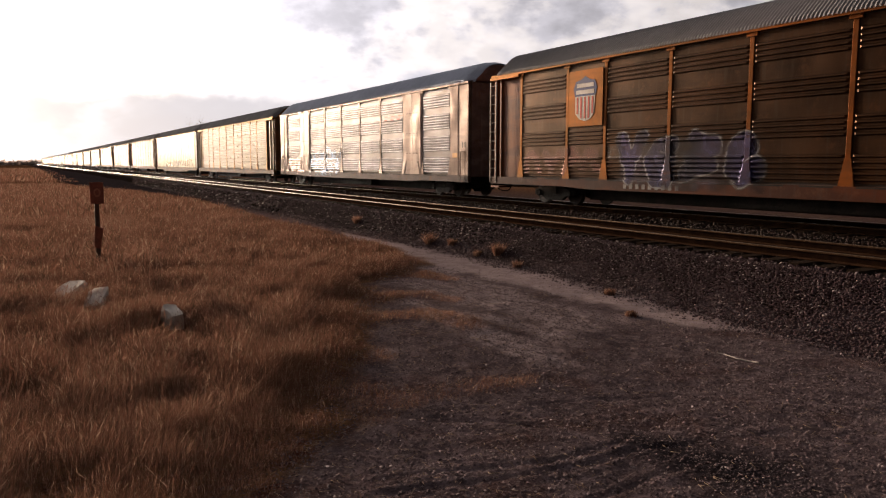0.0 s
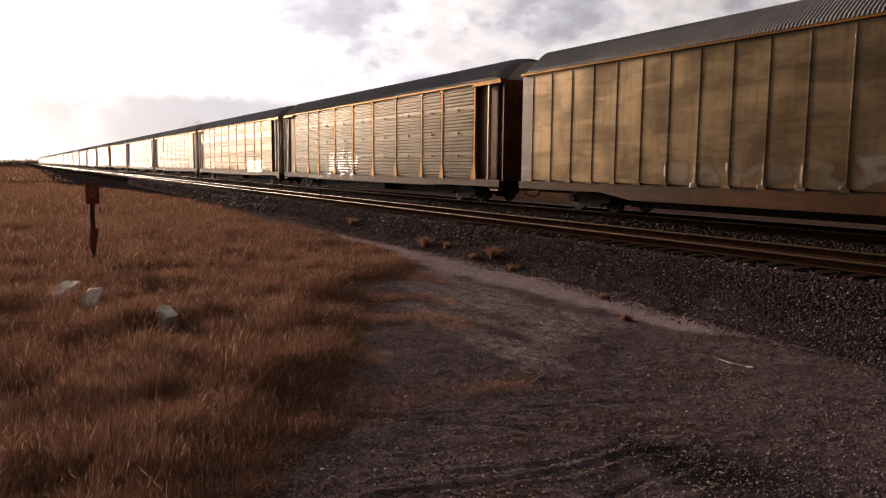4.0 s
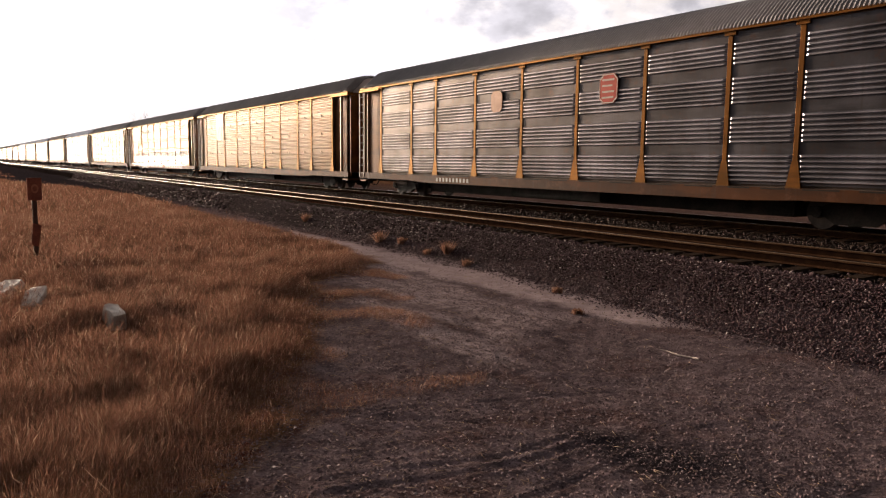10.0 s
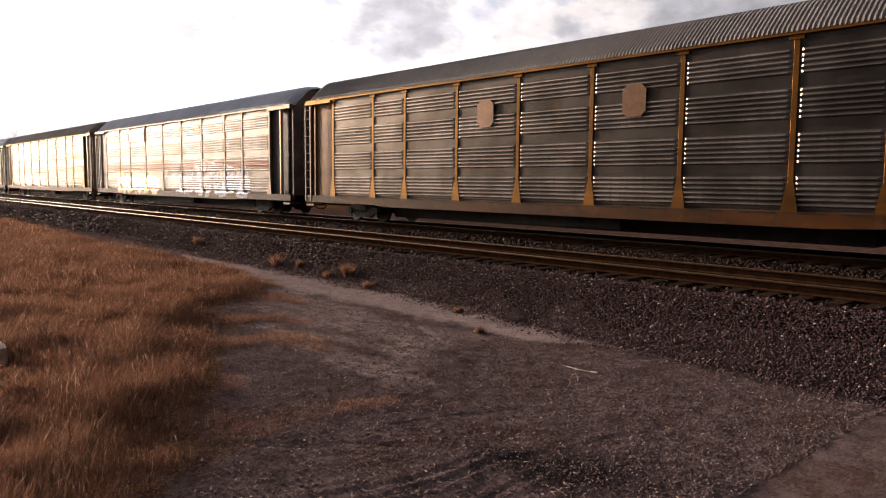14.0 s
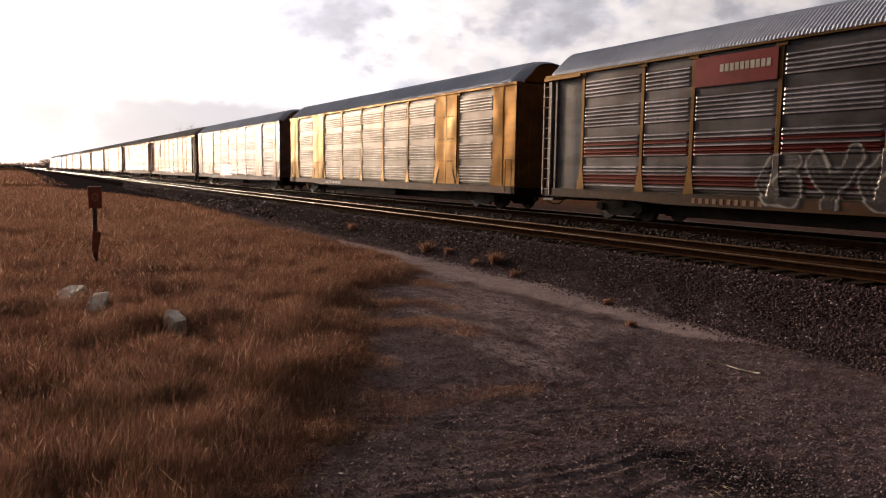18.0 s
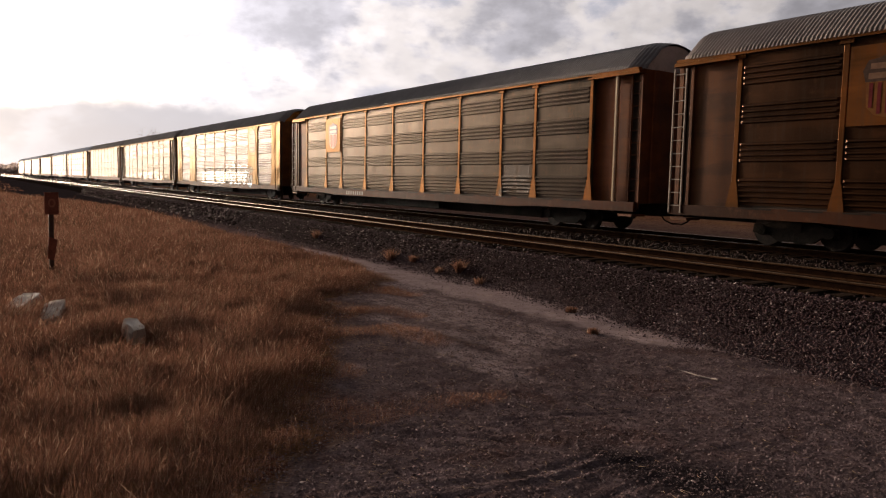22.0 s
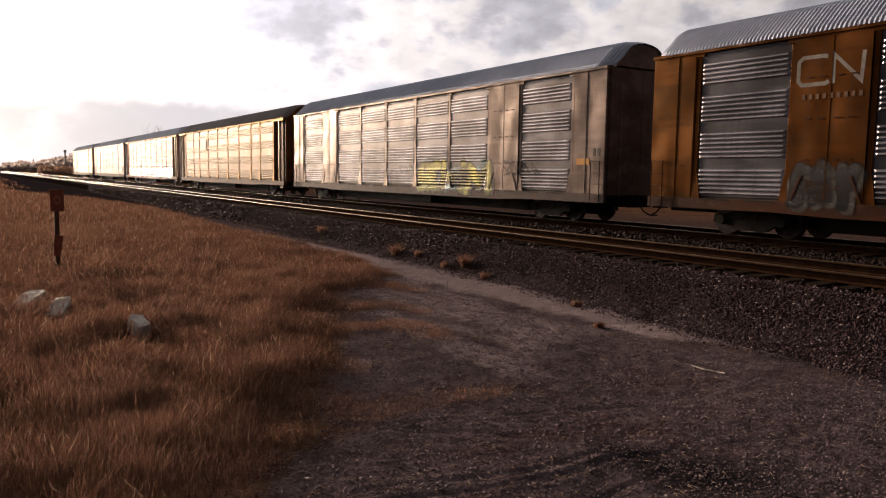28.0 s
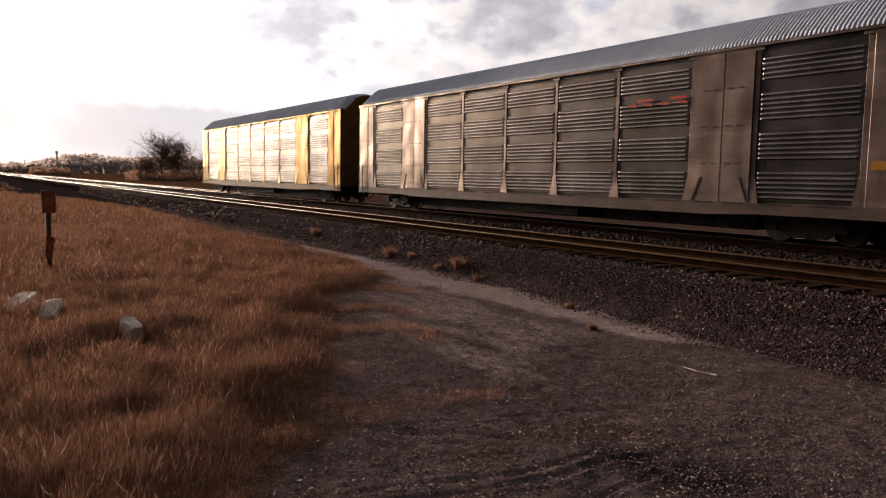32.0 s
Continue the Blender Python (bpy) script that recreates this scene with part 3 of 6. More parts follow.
# ---- tracks ----
def build_track(name, x, label):
    track = tagged(new(name), label, "railway track", kind="structure")
    for side in (-1, 1):
        c = x + side * 0.753
        g = Geo()
        prof = [(-0.07, 0), (0.07, 0), (0.07, 0.012), (0.011, 0.03), (0.011, 0.12), (0.036, 0.132), (0.036, 0.162), (-0.036, 0.162), (-0.036, 0.132), (-0.011, 0.12), (-0.011, 0.03), (-0.07, 0.012)]
        ends = (-160.0, 2400.0)
        for y in ends:
            g.v += [(c + a, y, RAIL_Z - 0.17 + b) for a, b in prof]
        k = len(prof)
        g.f += [(i, (i + 1) % k, k + (i + 1) % k, k + i) for i in range(k)]
        me = g.mesh("rail", RAIL)
        # web and underside of the head take the darkened rust
        me.materials.append(RAIL_WEB_SHADED)
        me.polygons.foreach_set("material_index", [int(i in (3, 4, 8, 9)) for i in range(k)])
        rail = part("rail", me, track, "rusty steel rail")
        crown = [(-0.0365, -0.020), (-0.035, -0.011), (-0.030, -0.004), (-0.020, -0.001), (0, 0), (0.020, -0.001), (0.030, -0.004), (0.035, -0.011), (0.0365, -0.020)]
        g, k = Geo(), len(crown)
        for y in ends:
            g.v += [(c + a, y, RAIL_Z + b) for a, b in crown]
        g.f += [(i + 1, i, k + i, k + i + 1) for i in range(k - 1)]
        part("running_surface", g.mesh("running_surface", RAIL_TOP, True), rail, "polished steel top of the rail")
    tie = Geo().box(-1.3, 1.3, -0.115, 0.115, -0.14, 0, 0.012).mesh("tie", TIE)
    rng = random.Random(4)
    for i in range(120):
        ob = part("tie", tie, track)
        ob.matrix_basis = pose(x + rng.uniform(-0.03, 0.03), -2 + i * 0.52, RAIL_Z - 0.175 + rng.uniform(-0.012, 0.002), 0, 0, rng.uniform(-1, 1))


def build_straw():
    """Broken stalks that lie on the dirt."""
    m = simple("straw", (0.30, 0.20, 0.13), (0.58, 0.44, 0.31), 3.0, 0.9, 0.0, 0.001, None, 0.05)
    rng = np.random.RandomState(77)
    k = 5200
    y, x = 2.6 + 11 * rng.rand(k) ** 1.4, 9.2 * rng.rand(k)
    keep = (x > grass_edge(y) - 0.8) & (x < toe(y)) & (rng.rand(k) < 0.25 + 0.9 * np.clip(1.2 - (x - grass_edge(y)) / 3.5, 0, 1))
    x, y = x[keep], y[keep]
    k = len(x)
    a, half, w = rng.rand(k) * np.pi, 0.012 + 0.035 * rng.rand(k) ** 2, 0.0012 + 0.0014 * rng.rand(k)
    mid = np.stack([x, y, land(x, y) + 0.008 + 0.012 * rng.rand(k)], -1)
    along = np.stack([np.cos(a), np.sin(a), 0.5 * (rng.rand(k) - 0.3)], -1) * half[:, None]
    side = np.stack([-np.sin(a), np.cos(a), 0 * a], -1) * w[:, None]
    lift = np.array([0, 0, 1.0]) * w[:, None] * 1.5
    v = np.stack([mid - along - side, mid - along + side, mid + along + side, mid + along - side, mid - along + lift, mid + along + lift], 1)
    f = np.array([(0, 1, 4), (1, 2, 5), (1, 5, 4), (2, 3, 5), (3, 0, 4), (3, 4, 5)])[None] + 6 * np.arange(k)[:, None, None]
    tagged(new("straw", fast_mesh("straw", v.reshape(-1, 3), f.reshape(-1, 3), m)), "broken pale straw strewn over the dirt", "straw", kind="stuff")


build_straw()
build_track("track_near", NEAR_TRACK, "empty railway track with bright worn rails")
build_track("track_far", FAR_TRACK, "railway track under the passing train")


# ---- grass ----
def build_grass():
    m, n = fresh("dry_grass")
    island = n.add("ShaderNodeNewGeometry").outputs["Random Per Island"]
    at = n.add("ShaderNodeTexCoord").outputs["Object"]
    patch = n.noise(at, 0.55, 4.0)
    c = n.mix(island, (0.13, 0.060, 0.044), (0.32, 0.175, 0.122))
    c = n.mix(n.math("MULTIPLY", n.ramp(patch, 0.42, 0.62), 0.65), c, (0.15, 0.068, 0.045))
    c = n.mix(n.ramp(island, 0.86, 0.94), c, (0.46, 0.315, 0.225))
    c = n.mix(n.math("SUBTRACT", 1.0, n.ramp(island, 0.12, 0.26)), c, (0.095, 0.062, 0.038))
    dif, tra, mix = n.add("ShaderNodeBsdfDiffuse"), n.add("ShaderNodeBsdfTranslucent"), n.add("ShaderNodeMixShader")
    n.set(dif.inputs[0], c)
    n.set(tra.inputs[0], c)
    mix.inputs[0].default_value = 0.40
    n.set(mix.inputs[1], dif.outputs[0])
    n.set(mix.inputs[2], tra.outputs[0])
    end = n.add("ShaderNodeOutputMaterial")
    n.set(end.inputs[0], mix.outputs[0])
    rng = np.random.RandomState(12)
    P, S, W = [], [], []
    for y0, y1, x0, per, h, w in ((2.2, 8, -1.6, 13500, 0.31, 0.0012), (8, 16, -1.6, 6500, 0.34, 0.0021), (16, 34, -1.6, 1700, 0.38, 0.0042),
                                  (34, 90, -6, 170, 0.40, 0.013), (100, 300, -12, 14, 0.8, 0.06), (0, 40, -14, 60, 0.4, 0.012)):
        x1 = -1.6 if x0 == -14 else 11.0
        k = int((y1 - y0) * (x1 - x0) * per)
        y, x = y0 + (y1 - y0) * rng.rand(k), x0 + (x1 - x0) * rng.rand(k)
        edge = grass_edge(y) + 1.2 * (lattice(x, y, 0.7, 11) - 0.5) + 0.5 * (lattice(x, y, 2.3, 12) - 0.5)
        clump = 0.5 * lattice(x, y, 1.4, 31) + 0.5 * lattice(x, y, 4.2, 32)
        dense = np.clip((edge - x) / 0.8, 0, 1) * (0.12 + 1.15 * clump ** 1.9)
        # thin tufts out on the dirt
        dense = np.maximum(dense, 0.36 * np.clip((lattice(x, y, 1.1, 33) - 0.66) * 6, 0, 1) * (x < edge + 2.4) * (x < toe(y)) * (x < 7.6))
        for bx, by in ((1.70, 10.4), (0.60, 13.5), (0.95, 12.5)):
            dense = dense * np.where(np.hypot((x - bx) / 0.26, (y - by) / 0.6) < 1, 0.22, 1.0)
        keep = rng.rand(k) < dense
        x, y, clump, edge = x[keep], y[keep], clump[keep], edge[keep]
        P.append(np.stack([x, y, land(x, y) - 0.01], -1))
        tall = np.clip((edge - x) / 1.6 + 0.2, 0.28, 1)
        high = np.where(rng.rand(len(x)) < 0.06, 1.45, 1.0)
        S.append(h * tall * high * (0.35 + 0.65 * rng.rand(len(x))) * (0.42 + 0.40 * lattice(x, y, 0.9, 35) + 0.72 * lattice(x, y, 2.6, 36)))
        W.append(np.full(len(x), w) * (0.7 + 0.6 * rng.rand(len(x))))
    P, S, W = np.concatenate(P), np.concatenate(S), np.concatenate(W)
    k = len(P)
    a = rng.rand(k) * 2 * np.pi
    lean = np.stack([np.cos(a), np.sin(a)], -1) * (0.12 + 0.85 * rng.rand(k)[:, None] ** 1.5) + np.array([0.08, -0.04])
    b = rng.rand(k) * 2 * np.pi
    side = np.stack([np.cos(b), np.sin(b), 0 * b], -1) * W[:, None]
    up = np.array([0, 0, 1.0])
    l3 = np.concatenate([lean, np.zeros((k, 1))], -1)
    p1 = P + up * (0.55 * S)[:, None] + l3 * (0.30 * S)[:, None]
    p2 = P + up * (0.92 * S)[:, None] + l3 * (0.85 * S)[:, None]
    v = np.stack([P, p1 - side, p1 + side, p2], 1)
    f = np.array([(0, 2, 1), (1, 2, 3)])[None] + 4 * np.arange(k)[:, None, None]
    # seed heads on the nearer stalks
    some = np.nonzero((P[:, 1] < 26) & (P[:, 0] > -1.6) & (rng.rand(k) < 0.22) & (S > 0.14))[0]
    h = len(some)
    top, along = p2[some], (p2 - p1)[some] * 0.55
    across = side[some] * (1.5 + 1.0 * rng.rand(h)[:, None])
    head = np.stack([top - along, top - 0.3 * along - across, top - 0.3 * along + across, top + 0.6 * along], 1)
    hf = np.array([(0, 2, 1), (1, 2, 3)])[None] + 4 * k + 4 * np.arange(h)[:, None, None]
    v, f = np.concatenate([v.reshape(-1, 3), head.reshape(-1, 3)]), np.concatenate([f.reshape(-1, 3), hf.reshape(-1, 3)])
    tagged(new("dry_grass", fast_mesh("dry_grass", v.reshape(-1, 3), f.reshape(-1, 3), m)),
           "dry russet and straw coloured wild grass", "grass", kind="stuff")
    return m


GRASS = build_grass()


# ---- the train ----
POSTS = (-11.52, -8.8, -6.87, -4.12, -1.37, 1.37, 4.12, 6.87, 8.8, 11.52)
END = 13.5                # half the body's length
BODY = {"plate": 13.1}    # a little shorter on the plated wagons
SIDE = -1.50              # the sheet on the side towards the dirt
SHARED = {}


def shared(key, make):
    if key not in SHARED:
        SHARED[key] = make()
    return SHARED[key]


def roof_mesh(material, end):
    prof = [(-1.60, 4.915), (-1.53, 5.04), (-1.20, 5.36), (-0.92, 5.61), (-0.72, 5.73), (-0.42, 5.80), (0, 5.84)]
    prof += [(-x, z) for x, z in reversed(prof[:-1])]
    ys, up = [], []
    y = -end - 0.05
    while y < end - 0.14:
        for d, h in ((0.0, 0.0), (0.055, 0.018)):
            ys.append(y + d)
            up.append(h)
        y += 0.11
    k = len(prof)
    nor = []
    for i in range(k):
        a, b = prof[max(i - 1, 0)], prof[min(i + 1, k - 1)]
        w = Vector((-(b[1] - a[1]), b[0] - a[0])).normalized()
        nor.append(w)
    def nip(y):
        return max(0.0, (abs(y) - end + 0.5) / 0.55)

    v = [((x + h * q.x) * (1 - 0.2 * nip(y) ** 1.5), y, z + h * q.y - 0.10 * nip(y) ** 1.5 * (z > 5.3)) for y, h in zip(ys, up) for (x, z), q in zip(prof, nor)]
    f = [(i * k + j, (i + 1) * k + j, (i + 1) * k + j + 1, i * k + j + 1) for i in range(len(ys) - 1) for j in range(k - 1)]
    me = bpy.data.meshes.new("roof")
    me.from_pydata(v, [], f)
    me.materials.append(material)
    me.update()
    return me


RIBS = {
    # heights of the pressed ribs on a side sheet, from the sill up
    "fine": [1.14 + 0.135 * i for i in range(5)] + [2.18 + 0.97 * g + 0.135 * i for g in range(3) for i in range(4)],
    "bold": [1.14 + 0.118 * i for i in range(6)] + [2.1 + 0.98 * g + 0.118 * i for g in range(3) for i in range(6 if g < 2 else 5)],
    "full": [1.14 + 0.118 * i for i in range(6)] + [2.03 + 0.98 * g + 0.118 * i for g in range(3) for i in range(7 if g < 2 else 6)],
    "close": [1.15 + 0.148 * i for i in range(25)],
}


def panel_geo(y0, y1, z0, z1, ribs, d=0.05):
    """One pressed sheet: flat bands and ribs that stand out of it, all one skin, with a turned edge."""
    g = Geo()
    g.bright = set()
    a, b, e = y0 + 0.055, y1 - 0.055, 2.0 * d
    rows = [z0]
    for z in RIBS[ribs]:
        if z0 + 0.05 < z < z1 - 0.06:
            rows += [z - 0.046, z + 0.046]
    rows.append(z1)
    for z in rows:
        g.v += [(SIDE, y, z) for y in (y0, a, b, y1)]
    for i in range(len(rows) - 1):
        k = 4 * i
        out = i % 2 == 1
        for j in range(3):
            if not (out and j == 1):
                g.f.append((k + j + 1, k + j, k + j + 4, k + j + 5))
        if out:
            m, lo, hi = len(g.v), rows[i] + 0.03, rows[i + 1] - 0.03
            g.v += [(SIDE - d, a + e, lo), (SIDE - d, b - e, lo), (SIDE - d, b - e, hi), (SIDE - d, a + e, hi)]
            p, q, r, s = k + 1, k + 2, k + 6, k + 5
            # rib faces, which take the paler colour
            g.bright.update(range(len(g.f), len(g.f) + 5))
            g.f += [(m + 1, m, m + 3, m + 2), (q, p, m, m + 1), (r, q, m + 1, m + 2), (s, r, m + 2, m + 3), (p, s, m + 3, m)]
    k, n = len(g.v), 4 * (len(rows) - 1)
    g.v += [(SIDE + 0.035, y0, z0), (SIDE + 0.035, y1, z0), (SIDE + 0.035, y1, z1), (SIDE + 0.035, y0, z1)]
    left, right = [4 * i for i in range(len(rows))], [4 * i + 3 for i in range(len(rows))]
    g.f += [(0, 1, 2, 3, k + 1, k), (n + 3, n + 2, n + 1, n, k + 3, k + 2), (*reversed(left), k, k + 3), (*right, k + 2, k + 1)]
    return g


def post_geo(y, gusset):
    g = Geo()
    x0 = SIDE - 0.028
    if not gusset:
        return g.box(x0, SIDE, y - 0.075, y + 0.075, 0.98, 4.86, 0.012)
    g.box(x0, SIDE, y - 0.07, y + 0.07, 1.0, 4.78, 0.012)
    g.box(x0 - 0.03, SIDE, y - 0.17, y + 0.17, 4.76, 4.86, 0.012)
    k = len(g.v)
    g.v += [(x0 - 0.03, y - 0.21, 0.9), (x0 - 0.03, y + 0.21, 0.9), (SIDE, y + 0.21, 0.9), (SIDE, y - 0.21, 0.9),
            (x0 - 0.004, y - 0.08, 1.62), (x0 - 0.004, y + 0.08, 1.62), (SIDE, y + 0.08, 1.62), (SIDE, y - 0.08, 1.62)]
    g.f += [(k, k + 1, k + 2, k + 3), (k + 7, k + 6, k + 5, k + 4), (k + 1, k, k + 4, k + 5), (k + 2, k + 1, k + 5, k + 6), (k + 3, k + 2, k + 6, k + 7), (k, k + 3, k + 7, k + 4)]
    return g


def ladder_geo(y, x):
    g = Geo()
    for a in (y - 0.2, y + 0.2):
        g.box(x - 0.05, x, a - 0.02, a + 0.02, 0.75, 4.7)
    for i in range(11):
        g.tube((x - 0.025, y - 0.2, 0.95 + 0.36 * i), (x - 0.025, y + 0.2, 0.95 + 0.36 * i), 0.016)
    return g


def truck(parent, y):
    frame_mesh = shared("truck", lambda: truck_frame().mesh("truck", DARK_STEEL))
    wheel_mesh = shared("wheel", lambda: Geo().wheel(-0.80, -0.67, 0, 0, 0.42).mesh("wheel", WHEEL_STEEL))
    ob = part("truck", frame_mesh, parent, "dark cast steel truck")
    ob.matrix_basis = pose(0, y, 0)
    for side in (0, 180):
        for d in (-0.89, 0.89):
            w = part("wheel", wheel_mesh, ob)
            w.matrix_basis = pose(0, d, 0.42, 0, 0, side)


def truck_frame():
    g = Geo()
    for s in (-1, 1):
        ring = [(-1.15, 0.34), (-1.12, 0.55), (-0.75, 0.58), (-0.4, 0.72), (0.4, 0.72), (0.75, 0.58), (1.12, 0.55), (1.15, 0.34), (0.7, 0.32), (0.45, 0.16), (-0.45, 0.16), (-0.7, 0.32)]
        g.plate(ring, s * 1.0 - 0.07, 0.14)
        for d in (-0.89, 0.89):
            g.tube((s * 1.0 - 0.12, d, 0.42), (s * 1.0 + 0.12, d, 0.42), 0.13, 10)
        for d in (-0.13, 0.0, 0.13):
            g.tube((s * 1.02, d, 0.22), (s * 1.02, d, 0.6), 0.055, 8)
    g.box(-1.1, 1.1, -0.2, 0.2, 0.42, 0.68)
    for d in (-0.89, 0.89):
        g.tube((-0.75, d, 0.42), (0.75, d, 0.42), 0.08, 8)
    return g


def oblong(y0, y1, z0, z1, cut=0.0):
    if not cut:
        return [(y1, z0), (y1, z1), (y0, z1), (y0, z0)]
    return [(y1 - cut, z0), (y1, z0 + cut), (y1, z1 - cut), (y1 - cut, z1), (y0 + cut, z1), (y0, z1 - cut), (y0, z0 + cut), (y0 + cut, z0)]


FRONT = SIDE - 0.052      # just proud of the ribs


PLATES = {}               # the frame paint of each wagon


def shield(parent, y, z, s, plate, faded=False):
    """A railway's shield: dark top with pale bars, striped below, on a coloured plate."""
    p = part("emblem_plate", Geo().plate(oblong(y - 0.86, y + 0.86, z - 1.05 * s, z + 0.9 * s), FRONT - 0.004, 0.03), parent, "coloured plate with a striped shield", PLATES[parent.name] if plate == "own" else INK[plate])
    top = [(y + 0.55 * s, z), (y + 0.62 * s, z + 0.28 * s), (y + 0.5 * s, z + 0.52 * s), (y + 0.24 * s, z + 0.56 * s), (y, z + 0.68 * s),
           (y - 0.24 * s, z + 0.56 * s), (y - 0.5 * s, z + 0.52 * s), (y - 0.62 * s, z + 0.28 * s), (y - 0.55 * s, z)]
    low = [(y + 0.53 * s, z - 0.004), (y - 0.53 * s, z - 0.004), (y - 0.5 * s, z - 0.6 * s), (y - 0.3 * s, z - 0.8 * s), (y, z - 0.88 * s), (y + 0.3 * s, z - 0.8 * s), (y + 0.5 * s, z - 0.6 * s)]
    part("shield_head", Geo().plate(list(reversed(top)), FRONT - 0.012, 0.006), p, "dark blue head of the shield", INK["umber" if faded else "navy"])
    part("shield_field", Geo().plate(low, FRONT - 0.012, 0.006), p, "pale field of the shield", INK["orange" if faded else "white"])
    for i in range(5):
        c = y + (-0.4 + 0.2 * i) * s
        part("shield_stripe", Geo().plate(oblong(c - 0.045 * s, c + 0.045 * s, z - (0.62 if i in (0, 4) else 0.78) * s, z - 0.03 * s), FRONT - 0.017, 0.003), p, "red stripe", INK["maroon" if faded else "red"])
    for q, w in ((0.37, 0.44), (0.14, 0.48)):
        part("shield_bar", Geo().plate(oblong(y - w * s, y + w * s, z + (q - 0.07) * s, z + (q + 0.07) * s), FRONT - 0.017, 0.003), p, "pale bar", INK["faded" if faded else "white"])


def octagon(parent, y, z, s, ink="red", bars=True, proud=0.0, trim="white"):
    p = part("emblem", Geo().plate(oblong(y - 0.72 * s, y + 0.72 * s, z - 0.85 * s, z + 0.85 * s, 0.3 * s), FRONT - 0.006 - proud, 0.03), parent, "red eight-sided emblem", INK[ink])
    if bars:
        for q, w in ((0.5, 0.45), (0.17, 0.3), (-0.17, 0.45), (-0.5, 0.4)):
            part("emblem_bar", Geo().plate(oblong(y - w * s, y + 0.5 * s, z + (q - 0.05) * s, z + (q + 0.05) * s), FRONT - 0.011 - proud, 0.004), p, "pale bar", INK[trim])
        ring, k = Geo(), 8
        for q in (1.0, 0.93):
            ring.v += [(FRONT - 0.0095 - proud, a, b) for a, b in oblong(y - 0.70 * s * q, y + 0.70 * s * q, z - 0.83 * s * q, z + 0.83 * s * q, 0.29 * s)]
        ring.f += [(i, (i + 1) % k, k + (i + 1) % k, k + i) for i in range(k)]
        part("emblem_border", ring, p, "pale border", INK[trim])


def noodle(parent, y, z, s, ink, plate=None):
    """Two rounded letters' worth of broad ribbon, as plain bent shapes."""
    if plate:
        part("emblem_plate", Geo().plate(oblong(y - 1.25 * s, y + 1.25 * s, z - 0.62 * s, z + 0.62 * s), FRONT - 0.003, 0.02), parent, "coloured plate", INK[plate])
    first = [(0.15, 0.38), (0.25, 0.42), (0.95, 0.42), (1.08, 0.3), (1.08, -0.3), (0.95, -0.42), (0.2, -0.42), (0.08, -0.36)]
    second = [(-0.05, -0.44), (-0.05, 0.42), (-0.9, -0.42), (-0.95, 0.44)]
    for some in (first, second):
        g, k, half = Geo(), len(some), 0.062
        pts = [Vector(p) for p in some]
        left, right = [], []
        for i, p in enumerate(pts):
            a = (p - pts[i - 1]).normalized() if i else (pts[1] - p).normalized()
            b = (pts[i + 1] - p).normalized() if i < k - 1 else a
            t = (a + b).normalized()
            q = Vector((-t.y, t.x)) * half / max(0.45, t.dot(a))
            left.append(p + q)
            right.append(p - q)
        x = FRONT - 0.010
        for u, v in zip(left, right):
            g.v += [(x, y + s * u.x, z + s * u.y), (x, y + s * v.x, z + s * v.y)]
        g.f += [(2 * i, 2 * i + 1, 2 * i + 3, 2 * i + 2) for i in range(k - 1)]
        part("emblem_ribbon", g, parent, "broad bent painted ribbon", INK[ink])


def bars(parent, y0, y1, z, h, ink, count, x=None, name="marking", lean=0.0):
    step = (y1 - y0) / count
    for i in range(count):
        a, b = y0 + step * i, y0 + step * (i + 0.5)
        g = Geo().plate([(b - lean, z - h / 2), (b + lean, z + h / 2), (a + lean, z + h / 2), (a - lean, z - h / 2)], FRONT - 0.006 if x is None else x, 0.004)
        part(name, g, parent, "", INK[ink])


def words(parent, text, y, z, height, ink, name="lettering"):
    """Painted words on the side, read from the dirt."""
    curve = bpy.data.curves.new("lettering", "FONT")
    curve.body, curve.size, curve.align_x, curve.extrude = text, height * 1.35, "LEFT", 0.003
    tmp = bpy.data.objects.new("lettering", curve)
    scene.collection.objects.link(tmp)
    me = bpy.data.meshes.new_from_object(tmp.evaluated_get(bpy.context.evaluated_depsgraph_get()))
    bpy.data.objects.remove(tmp)
    me.transform(pose(FRONT - 0.014, y, z, 90, 0, -90))
    me.materials.clear()
    me.materials.append(INK[ink])
    part(name, me, parent, "painted letters")


def red_plate(parent, y0, y1, z0, z1, ink, rows):
    p = part("name_plate", Geo().plate(oblong(y0, y1, z0, z1), FRONT - 0.004, 0.03), parent, "painted name panel", INK[ink])
    for z, a, b, h in rows:
        k = max(3, int((b - a) / (h * 0.75)))
        s = (b - a) / k
        for i in range(k):
            part("name_bar", Geo().plate(oblong(a + s * i, a + s * (i + 0.75), z - h / 2, z + h / 2), FRONT - 0.010, 0.004), p, "", INK["white"])
    return p


